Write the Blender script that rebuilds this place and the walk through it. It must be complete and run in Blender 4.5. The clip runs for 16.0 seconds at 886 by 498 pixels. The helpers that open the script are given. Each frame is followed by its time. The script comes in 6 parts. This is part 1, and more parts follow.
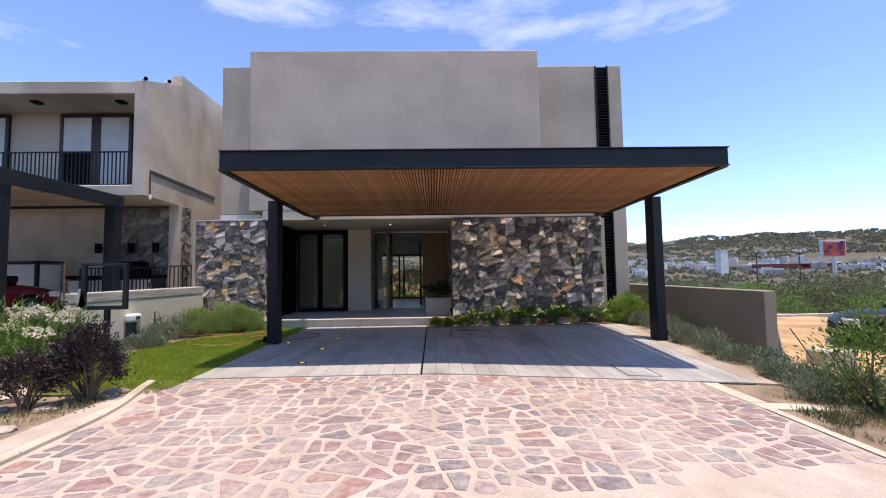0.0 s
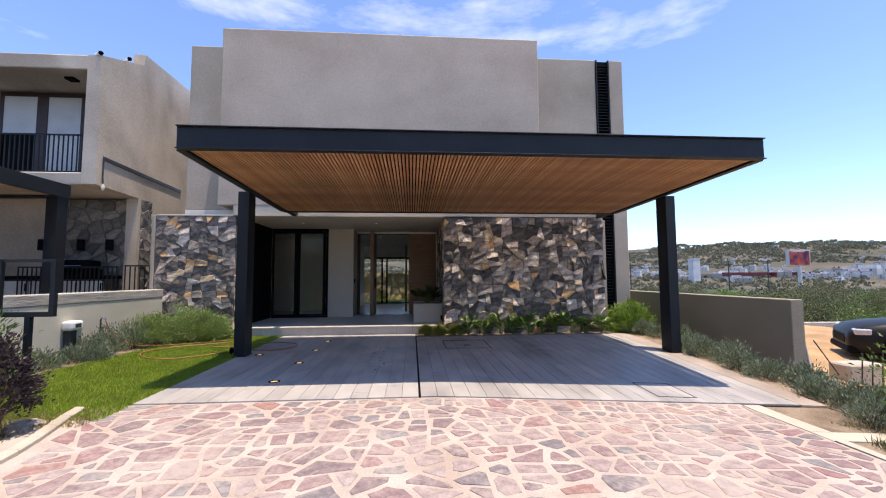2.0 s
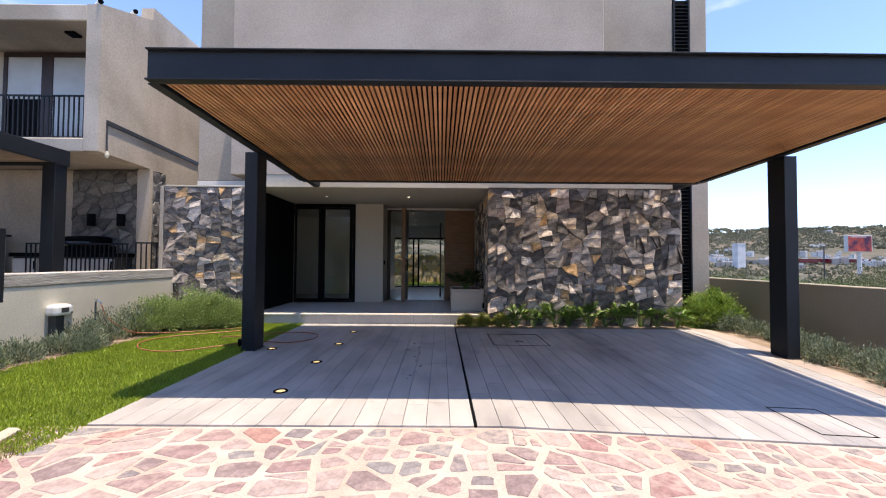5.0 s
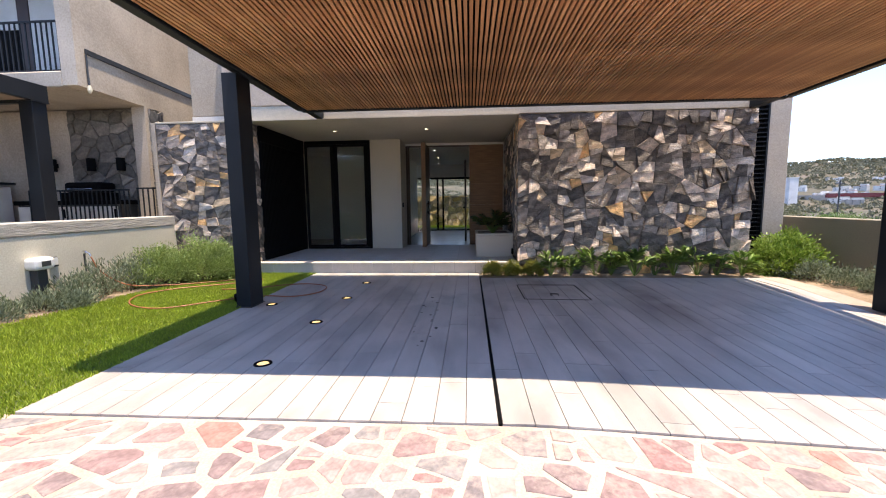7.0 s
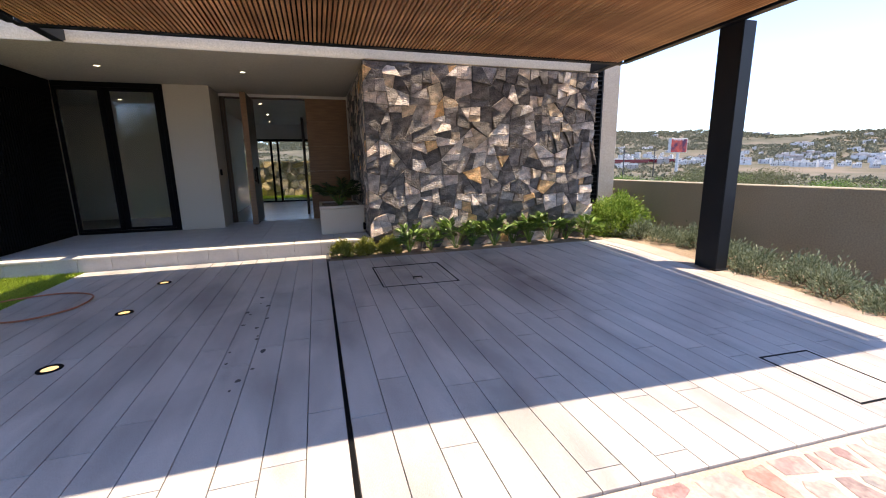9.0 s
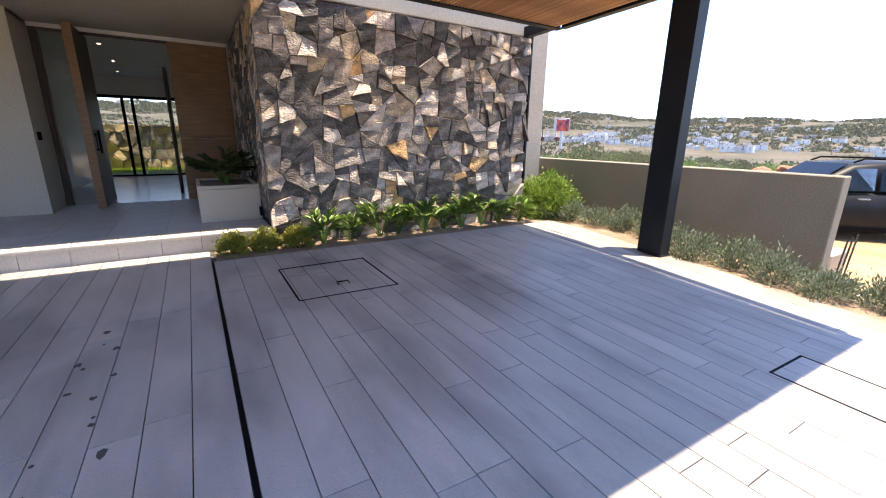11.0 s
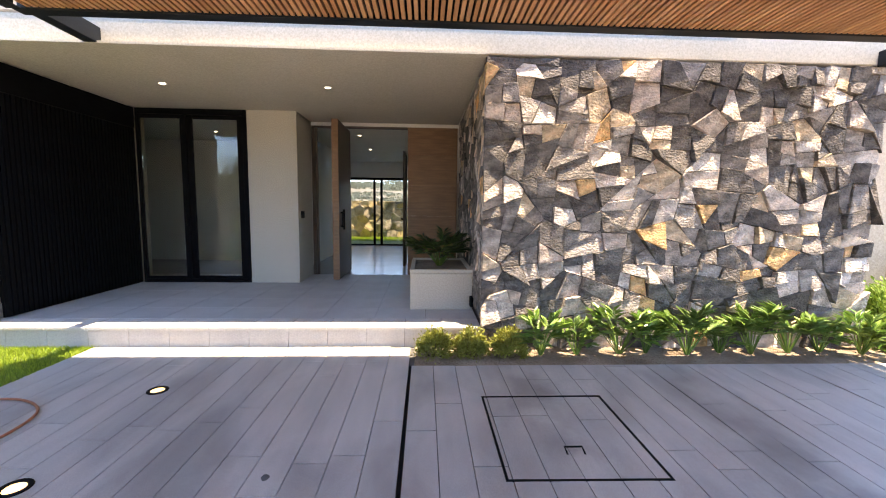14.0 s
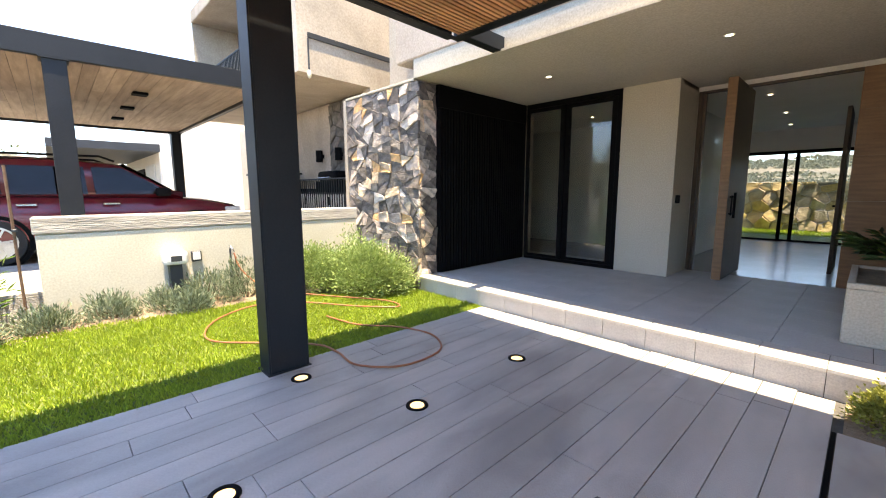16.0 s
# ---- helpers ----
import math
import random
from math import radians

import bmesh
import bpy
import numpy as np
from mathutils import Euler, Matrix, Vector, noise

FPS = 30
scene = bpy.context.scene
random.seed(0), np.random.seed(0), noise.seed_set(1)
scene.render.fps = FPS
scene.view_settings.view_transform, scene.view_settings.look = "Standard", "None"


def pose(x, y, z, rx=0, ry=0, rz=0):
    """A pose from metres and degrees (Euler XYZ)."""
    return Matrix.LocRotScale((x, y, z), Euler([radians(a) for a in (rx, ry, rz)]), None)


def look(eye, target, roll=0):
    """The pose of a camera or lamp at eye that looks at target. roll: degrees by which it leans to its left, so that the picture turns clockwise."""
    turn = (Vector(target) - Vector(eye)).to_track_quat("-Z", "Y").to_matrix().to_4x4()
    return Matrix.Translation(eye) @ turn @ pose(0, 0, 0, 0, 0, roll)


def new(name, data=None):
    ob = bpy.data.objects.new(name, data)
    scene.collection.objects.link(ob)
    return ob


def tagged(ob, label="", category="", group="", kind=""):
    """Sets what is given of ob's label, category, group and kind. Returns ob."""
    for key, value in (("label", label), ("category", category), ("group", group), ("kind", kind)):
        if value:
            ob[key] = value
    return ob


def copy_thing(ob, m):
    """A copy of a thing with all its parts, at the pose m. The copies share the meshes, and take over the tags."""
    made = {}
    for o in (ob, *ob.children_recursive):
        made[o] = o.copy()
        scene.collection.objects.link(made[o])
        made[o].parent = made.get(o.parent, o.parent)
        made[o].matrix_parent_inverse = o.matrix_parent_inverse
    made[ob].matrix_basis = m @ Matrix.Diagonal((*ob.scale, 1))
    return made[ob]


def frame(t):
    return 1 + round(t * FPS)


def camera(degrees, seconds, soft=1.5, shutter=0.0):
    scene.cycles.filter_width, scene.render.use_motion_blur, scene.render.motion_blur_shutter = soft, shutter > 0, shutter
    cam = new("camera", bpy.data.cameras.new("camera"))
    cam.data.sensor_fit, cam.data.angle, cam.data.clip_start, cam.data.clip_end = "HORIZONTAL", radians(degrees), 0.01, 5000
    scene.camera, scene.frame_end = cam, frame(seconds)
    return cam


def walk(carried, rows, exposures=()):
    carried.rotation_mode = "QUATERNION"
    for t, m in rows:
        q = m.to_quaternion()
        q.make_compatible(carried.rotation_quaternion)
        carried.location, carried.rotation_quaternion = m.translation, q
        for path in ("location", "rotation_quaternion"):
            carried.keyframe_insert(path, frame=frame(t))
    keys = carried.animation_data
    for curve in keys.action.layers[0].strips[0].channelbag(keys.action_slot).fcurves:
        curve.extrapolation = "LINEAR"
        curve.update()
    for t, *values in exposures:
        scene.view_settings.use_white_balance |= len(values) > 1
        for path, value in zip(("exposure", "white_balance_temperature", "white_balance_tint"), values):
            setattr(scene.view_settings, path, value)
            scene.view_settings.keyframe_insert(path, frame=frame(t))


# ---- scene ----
cam = camera(94.9, 16.0, 1.1)
PATH = [
    (0, (-0.083, 0.532, 1.511), (-0.034, 2.528, 1.63), -0.9),
    (0.5, (-0.138, 0.8, 1.511), (-0.051, 2.794, 1.628), -0.5),
    (1, (-0.237, 1.029, 1.486), (-0.119, 3.022, 1.612), -0.4),
    (1.5, (-0.338, 1.26, 1.492), (-0.204, 3.251, 1.626), -0.4),
    (2, (-0.373, 1.498, 1.488), (-0.221, 3.488, 1.63), -0.3),
    (2.5, (-0.401, 1.74, 1.486), (-0.238, 3.727, 1.642), -0.4),
    (3, (-0.479, 2.001, 1.492), (-0.307, 3.987, 1.662), -0.3),
    (3.5, (-0.512, 2.236, 1.482), (-0.342, 4.221, 1.658), -0.1),
    (4, (-0.515, 2.513, 1.491), (-0.371, 4.501, 1.656), 0.0),
    (4.5, (-0.568, 2.778, 1.461), (-0.48, 4.772, 1.582), 0.2),
    (4.7, (-0.585, 2.878, 1.461), (-0.529, 4.875, 1.559), 0.3),
    (7, (-0.465, 4.09, 1.446), (-0.597, 6.073, 1.22), -0.7),
    (7.5, (-0.413, 4.347, 1.44), (-0.419, 6.329, 1.173), -1.1),
    (8, (-0.399, 4.665, 1.435), (-0.23, 6.634, 1.129), -1.1),
    (8.5, (-0.377, 4.974, 1.424), (-0.005, 6.908, 1.076), -1.1),
    (9, (-0.35, 5.24, 1.442), (0.22, 7.115, 1.045), -1.0),
    (9.5, (-0.406, 5.541, 1.445), (0.361, 7.335, 1.004), -0.5),
    (9.7, (-0.384, 5.647, 1.428), (0.463, 7.399, 0.968), -0.4),
    (11.8, (-0.296, 6.794, 1.482), (0.715, 8.437, 0.955), 0.9),
    (12, (-0.273, 6.885, 1.497), (0.691, 8.564, 0.996), 0.9),
    (12.5, (-0.256, 7.147, 1.525), (0.573, 8.923, 1.126), 0.7),
    (13, (-0.187, 7.363, 1.538), (0.464, 9.23, 1.237), 0.5),
    (13.5, (-0.08, 7.566, 1.551), (0.331, 9.51, 1.317), 0.5),
    (14, (-0.15, 7.769, 1.55), (-0.06, 9.756, 1.348), 0.7),
    (14.5, (-0.211, 7.956, 1.537), (-0.542, 9.919, 1.338), 0.7),
    (15, (-0.244, 8.118, 1.539), (-1.009, 9.953, 1.316), 0.9),
    (15.5, (-0.256, 8.183, 1.526), (-1.41, 9.796, 1.273), 0.4),
    (16, (-0.262, 8.168, 1.518), (-1.694, 9.537, 1.239), -0.1),
]
EXPOSE = [(0, 1.38, 7450, 16), (3.5, 1.6, 7600, 16), (4.5, 1.68, 7650, 16), (7, 2.08, 8000, 16), (9, 2.15, 8200, 16), (9.7, 2.25, 8200, 16), (11.8, 2.62, 8250, 15), (12.5, 2.78, 8350, 14), (13.5, 3.1, 8800, 15), (14.5, 3.36, 8950, 15), (16, 3.12, 9200, 11)]
walk(cam, [(t, look(eye, target, roll)) for t, eye, target, roll in PATH], EXPOSE)

# ---- sky and sun ----
SUN_DIR = Vector((0.145, -0.092, 1.0)).normalized()
world = bpy.data.worlds.new("world")
scene.world = world
world.use_nodes = True
wn, wl = world.node_tree.nodes, world.node_tree.links
wn.clear()
sky = wn.new("ShaderNodeTexSky")
sky.sky_type, sky.sun_disc = 'NISHITA', False
sky.sun_elevation = math.asin(SUN_DIR.z)
sky.sun_rotation = math.atan2(SUN_DIR.x, SUN_DIR.y)
sky.altitude = 1900
sky.air_density, sky.dust_density, sky.ozone_density = 1.0, 0.25, 1.8
wtc, wmap = wn.new("ShaderNodeTexCoord"), wn.new("ShaderNodeMapping")
wmap.inputs["Scale"].default_value = (1.3, 1.3, 4.5)
wno = wn.new("ShaderNodeTexNoise")
wno.inputs["Scale"].default_value, wno.inputs["Detail"].default_value, wno.inputs["Roughness"].default_value = 1.7, 9, 0.6
wra = wn.new("ShaderNodeValToRGB")
wra.color_ramp.elements[0].position, wra.color_ramp.elements[1].position = 0.55, 0.86
wra.color_ramp.elements[1].color = (0.75, 0.75, 0.75, 1)
wmx = wn.new("ShaderNodeMix")
wmx.data_type = 'RGBA'
wmx.inputs[7].default_value = (5.2, 5.5, 6.0, 1)
wbg, wout = wn.new("ShaderNodeBackground"), wn.new("ShaderNodeOutputWorld")
wbg.inputs[1].default_value = 0.115
wl.new(wtc.outputs["Generated"], wmap.inputs[0])
wl.new(wmap.outputs[0], wno.inputs["Vector"])
wl.new(wno.outputs[0], wra.inputs[0])
wl.new(wra.outputs[0], wmx.inputs[0])
wti = wn.new("ShaderNodeMix")
wti.data_type, wti.blend_type = 'RGBA', 'MULTIPLY'
wti.inputs[0].default_value, wti.inputs[7].default_value = 1.0, (0.77, 0.91, 1.12, 1)
wl.new(sky.outputs[0], wti.inputs[6])
wl.new(wti.outputs[2], wmx.inputs[6])
wl.new(wmx.outputs[2], wbg.inputs[0])
wl.new(wbg.outputs[0], wout.inputs[0])
sun = new("sun", bpy.data.lights.new("sun", 'SUN'))
sun.data.energy, sun.data.angle, sun.data.color = 2.35, radians(0.53), (1.0, 0.955, 0.88)
sun.matrix_world = look(SUN_DIR * 40, (0, 0, 0))

# ---- materials ----


def material(name, c1, c2, scale=8.0, rough=0.8, metal=0.0, bump=0.2, fine=80.0, spread=(0.35, 0.65), per_object=None, island=None, spec=0.5, bump_dist=0.01, stain=None, stretch=None):
    """Two-scale noise material. per_object: colours chosen by object; island: by loose piece."""
    m = bpy.data.materials.new(name)
    m.use_nodes = True
    nt = m.node_tree
    n, l = nt.nodes, nt.links
    b = n["Principled BSDF"]
    b.inputs["Roughness"].default_value, b.inputs["Metallic"].default_value = rough, metal
    b.inputs["Specular IOR Level"].default_value = spec
    geo = n.new("ShaderNodeTexCoord")
    src = geo.outputs["Object"]
    if stretch:
        mp = n.new("ShaderNodeMapping")
        mp.inputs["Scale"].default_value = stretch
        l.new(src, mp.inputs[0])
        src = mp.outputs[0]
    big, small = n.new("ShaderNodeTexNoise"), n.new("ShaderNodeTexNoise")
    big.inputs["Scale"].default_value, big.inputs["Detail"].default_value = scale, 5
    small.inputs["Scale"].default_value, small.inputs["Detail"].default_value = fine, 4
    l.new(src, big.inputs["Vector"])
    l.new(src, small.inputs["Vector"])
    ramp = n.new("ShaderNodeValToRGB")
    ramp.color_ramp.elements[0].position, ramp.color_ramp.elements[1].position = spread
    ramp.color_ramp.elements[0].color, ramp.color_ramp.elements[1].color = (*c1, 1), (*c2, 1)
    l.new(big.outputs[0], ramp.inputs[0])
    col = ramp.outputs[0]
    if per_object or island:
        pick = n.new("ShaderNodeValToRGB")
        pick.color_ramp.interpolation = 'CONSTANT'
        els = per_object or island
        while len(pick.color_ramp.elements) < len(els):
            pick.color_ramp.elements.new(0.5)
        for e, (p, c) in zip(pick.color_ramp.elements, els):
            e.position, e.color = p, (*c, 1)
        if per_object:
            info = n.new("ShaderNodeObjectInfo")
            l.new(info.outputs["Random"], pick.inputs[0])
        else:
            info = n.new("ShaderNodeNewGeometry")
            l.new(info.outputs["Random Per Island"], pick.inputs[0])
        mul = n.new("ShaderNodeMix")
        mul.data_type, mul.blend_type = 'RGBA', 'MULTIPLY'
        mul.inputs[0].default_value = 1.0
        l.new(pick.outputs[0], mul.inputs[6])
        l.new(col, mul.inputs[7])
        col = mul.outputs[2]
    grain = n.new("ShaderNodeMix")
    grain.data_type, grain.blend_type = 'RGBA', 'OVERLAY'
    grain.inputs[0].default_value = 0.35
    l.new(col, grain.inputs[6])
    l.new(small.outputs[0], grain.inputs[7])
    col = grain.outputs[2]
    if stain:
        st, sr, sm = n.new("ShaderNodeTexNoise"), n.new("ShaderNodeValToRGB"), n.new("ShaderNodeMix")
        sm.data_type, sm.blend_type = 'RGBA', 'MULTIPLY'
        st.inputs["Scale"].default_value, st.inputs["Detail"].default_value = stain[0], 7
        st.inputs["Distortion"].default_value = 0.6
        wp = n.new("ShaderNodeNewGeometry")
        mp2 = n.new("ShaderNodeMapping")
        mp2.inputs["Scale"].default_value = stain[3] if len(stain) > 3 else (1, 1, 1)
        l.new(wp.outputs["Position"], mp2.inputs[0])
        l.new(mp2.outputs[0], st.inputs["Vector"])
        sr.color_ramp.elements[0].position, sr.color_ramp.elements[1].position = stain[1]
        sr.color_ramp.elements[0].color, sr.color_ramp.elements[1].color = (*stain[2], 1), (1, 1, 1, 1)
        l.new(st.outputs[0], sr.inputs[0])
        sm.inputs[0].default_value = 1.0
        l.new(col, sm.inputs[6])
        l.new(sr.outputs[0], sm.inputs[7])
        col = sm.outputs[2]
    l.new(col, b.inputs["Base Color"])
    if bump:
        bp = n.new("ShaderNodeBump")
        bp.inputs["Strength"].default_value, bp.inputs["Distance"].default_value = bump, bump_dist
        l.new(small.outputs[0], bp.inputs["Height"])
        l.new(bp.outputs[0], b.inputs["Normal"])
    return m


def leaf_material(name, c1, c2, rough=0.5, glow=0.25):
    """Leaves, with colour by leaf and light that passes through."""
    m = material(name, (0.8, 0.8, 0.8), (1, 1, 1), 3.0, rough, 0, 0, 30, island=[(0, c1), (0.35, tuple((a + b) / 2 for a, b in zip(c1, c2))), (0.7, c2)])
    n, l = m.node_tree.nodes, m.node_tree.links
    b, out = n["Principled BSDF"], n["Material Output"]
    tr, mx = n.new("ShaderNodeBsdfTranslucent"), n.new("ShaderNodeMixShader")
    mx.inputs[0].default_value = glow
    l.new(b.inputs["Base Color"].links[0].from_socket, tr.inputs[0])
    l.new(b.outputs[0], mx.inputs[1])
    l.new(tr.outputs[0], mx.inputs[2])
    l.new(mx.outputs[0], out.inputs[0])
    return m


def glass_material(name, tint=(0.93, 0.95, 0.94), ior=1.5):
    m = bpy.data.materials.new(name)
    m.use_nodes = True
    n, l = m.node_tree.nodes, m.node_tree.links
    n.remove(n["Principled BSDF"])
    tr, gl, mx, fr = n.new("ShaderNodeBsdfTransparent"), n.new("ShaderNodeBsdfGlossy"), n.new("ShaderNodeMixShader"), n.new("ShaderNodeFresnel")
    tr.inputs[0].default_value = (*tint, 1)
    gl.inputs["Roughness"].default_value = 0.005
    fr.inputs[0].default_value = ior
    l.new(fr.outputs[0], mx.inputs[0])
    l.new(tr.outputs[0], mx.inputs[1])
    l.new(gl.outputs[0], mx.inputs[2])
    l.new(mx.outputs[0], n["Material Output"].inputs[0])
    return m


def lamp_material(name, colour, strength):
    m = bpy.data.materials.new(name)
    m.use_nodes = True
    b = m.node_tree.nodes["Principled BSDF"]
    b.inputs["Base Color"].default_value = (*colour, 1)
    b.inputs["Emission Color"].default_value, b.inputs["Emission Strength"].default_value = (*colour, 1), strength
    return m


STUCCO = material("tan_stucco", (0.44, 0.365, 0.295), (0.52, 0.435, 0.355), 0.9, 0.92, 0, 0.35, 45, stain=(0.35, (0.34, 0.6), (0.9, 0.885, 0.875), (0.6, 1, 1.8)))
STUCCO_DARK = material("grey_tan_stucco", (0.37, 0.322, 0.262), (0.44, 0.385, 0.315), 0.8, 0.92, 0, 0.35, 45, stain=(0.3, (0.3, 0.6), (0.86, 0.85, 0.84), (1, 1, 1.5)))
STUCCO_PORCH = material("porch_stucco", (0.43, 0.39, 0.315), (0.48, 0.435, 0.355), 0.7, 0.9, 0, 0.05, 60)
STUCCO_NEXT = material("weathered_stucco", (0.47, 0.40, 0.32), (0.58, 0.50, 0.405), 0.7, 0.95, 0, 0.2, 30, stain=(0.55, (0.38, 0.6), (0.72, 0.70, 0.68), (1, 1, 0.6)))
WALL_PAINT = material("garden_wall_render", (0.54, 0.505, 0.41), (0.6, 0.56, 0.46), 0.9, 0.92, 0, 0.1, 50, stain=(0.7, (0.3, 0.55), (0.85, 0.84, 0.82)))
WALL_OLIVE = material("olive_grey_render", (0.235, 0.21, 0.155), (0.275, 0.245, 0.185), 0.8, 0.92, 0, 0.25, 50)
CONCRETE_RAW = material("board_marked_concrete", (0.3, 0.28, 0.255), (0.46, 0.44, 0.4), 5, 0.95, 0, 0.7, 25, stretch=(1, 0.35, 3), bump_dist=0.03)
PATH_STONE = material("tan_concrete_path", (0.30, 0.245, 0.205), (0.38, 0.315, 0.265), 1.5, 0.92, 0, 0.3, 90, stain=(0.9, (0.25, 0.5), (0.8, 0.76, 0.72)))
CONCRETE_PALE = material("pale_concrete", (0.41, 0.36, 0.285), (0.5, 0.44, 0.35), 1.5, 0.92, 0, 0.3, 90, stain=(0.9, (0.25, 0.5), (0.8, 0.76, 0.72)))
STEEL = material("black_blue_steel", (0.008, 0.0105, 0.014), (0.012, 0.015, 0.019), 2, 0.5, 0, 0.04, 60, spec=0.3)
STEEL_GREY = material("dark_grey_steel", (0.028, 0.032, 0.037), (0.036, 0.04, 0.046), 2, 0.5, 0, 0.04, 60)
MATT_BLACK = material("matt_black", (0.0035, 0.0035, 0.004), (0.0055, 0.0055, 0.006), 3, 0.7, 0, 0.05, 60, spec=0.07)
RUBBER = material("black_rubber", (0.012, 0.012, 0.012), (0.02, 0.02, 0.02), 6, 0.8, 0, 0.1, 100)
SLAT_WOOD = material("slat_wood", (0.62, 0.6, 0.58), (1, 1, 1), 2.5, 0.5, 0, 0.15, 60, per_object=[(0, (0.56, 0.275, 0.13)), (0.25, (0.62, 0.315, 0.155)), (0.5, (0.52, 0.25, 0.118)), (0.75, (0.68, 0.36, 0.18))], stretch=(12, 0.8, 12))
DOOR_WOOD = material("door_wood", (0.05, 0.032, 0.021), (0.085, 0.057, 0.036), 4, 0.55, 0, 0.15, 40, stretch=(8, 8, 0.6))
OAK_PANEL = material("oak_panel", (0.18, 0.092, 0.043), (0.245, 0.132, 0.063), 3, 0.5, 0, 0.15, 40, stretch=(1, 8, 10))
BASALT = [(0, (0.112, 0.102, 0.096)), (0.17, (0.165, 0.15, 0.14)), (0.33, (0.24, 0.217, 0.2)), (0.43, (0.134, 0.123, 0.116)), (0.55, (0.33, 0.297, 0.272)), (0.65, (0.5, 0.415, 0.355)), (0.72, (0.54, 0.43, 0.315)), (0.775, (0.62, 0.39, 0.2)), (0.82, (0.54, 0.49, 0.45)), (0.875, (0.59, 0.51, 0.45)), (0.92, (0.15, 0.139, 0.132))]
WALL_STONE = material("split_basalt", (0.66, 0.65, 0.63), (1.62, 1.55, 1.46), 7, 0.92, 0, 1.0, 36, per_object=BASALT, bump_dist=0.034, spec=0.2, stretch=(1, 1, 1.5))
WALL_JOINT = material("dark_joint_mortar", (0.09, 0.082, 0.075), (0.16, 0.145, 0.13), 12, 0.95, 0, 0.6, 60)
FLAG = [(0, (0.24, 0.16, 0.157)), (0.14, (0.28, 0.195, 0.185)), (0.28, (0.2, 0.147, 0.147)), (0.4, (0.30, 0.228, 0.214)), (0.52, (0.175, 0.152, 0.157)), (0.62, (0.26, 0.147, 0.143)), (0.72, (0.315, 0.247, 0.23)), (0.84, (0.2, 0.187, 0.187)), (0.91, (0.34, 0.275, 0.253)), (0.965, (0.3, 0.17, 0.145))]
FLAGSTONE = material("pink_flagstone", (0.82, 0.81, 0.81), (1.25, 1.24, 1.23), 9, 0.88, 0, 0.7, 40, spread=(0.38, 0.72), per_object=FLAG, bump_dist=0.008)
FLAG_MORTAR = material("pale_mortar", (0.395, 0.325, 0.275), (0.48, 0.4, 0.34), 3, 0.95, 0, 0.6, 70, stain=(1.2, (0.3, 0.55), (0.88, 0.83, 0.79)))


def smear(m, colour):
    """Mortar smeared over the stones in patches, thicker here and there."""
    n, l = m.node_tree.nodes, m.node_tree.links
    b = n["Principled BSDF"]
    was = b.inputs["Base Color"].links[0].from_socket
    g = n.new("ShaderNodeNewGeometry")
    patch, grit = n.new("ShaderNodeTexNoise"), n.new("ShaderNodeTexNoise")
    patch.inputs["Scale"].default_value, patch.inputs["Detail"].default_value = 0.75, 3
    grit.inputs["Scale"].default_value, grit.inputs["Detail"].default_value = 14, 6
    grit.inputs["Roughness"].default_value = 0.7
    l.new(g.outputs["Position"], patch.inputs["Vector"])
    l.new(g.outputs["Position"], grit.inputs["Vector"])
    both = n.new("ShaderNodeMath")
    both.operation = 'ADD'
    l.new(patch.outputs[0], both.inputs[0])
    l.new(grit.outputs[0], both.inputs[1])
    r = n.new("ShaderNodeMapRange")
    r.inputs["From Min"].default_value, r.inputs["From Max"].default_value = 0.93, 1.2
    r.inputs["To Max"].default_value = 0.8
    l.new(both.outputs[0], r.inputs["Value"])
    mx = n.new("ShaderNodeMix")
    mx.data_type = 'RGBA'
    mx.inputs[7].default_value = (*colour, 1)
    l.new(r.outputs[0], mx.inputs[0])
    l.new(was, mx.inputs[6])
    l.new(mx.outputs[2], b.inputs["Base Color"])


smear(FLAGSTONE, (0.395, 0.325, 0.28))
PLANK = material("grey_porcelain_plank", (0.93, 0.93, 0.93), (1.05, 1.05, 1.05), 2.2, 0.44, 0, 0.2, 120, per_object=[(0, (0.405, 0.38, 0.352)), (0.3, (0.43, 0.4, 0.37)), (0.6, (0.39, 0.365, 0.34)), (0.8, (0.445, 0.412, 0.378))], stain=(1.5, (0.3, 0.58), (0.66, 0.66, 0.67), (1.5, 0.6, 1)), stretch=(3, 0.6, 1))


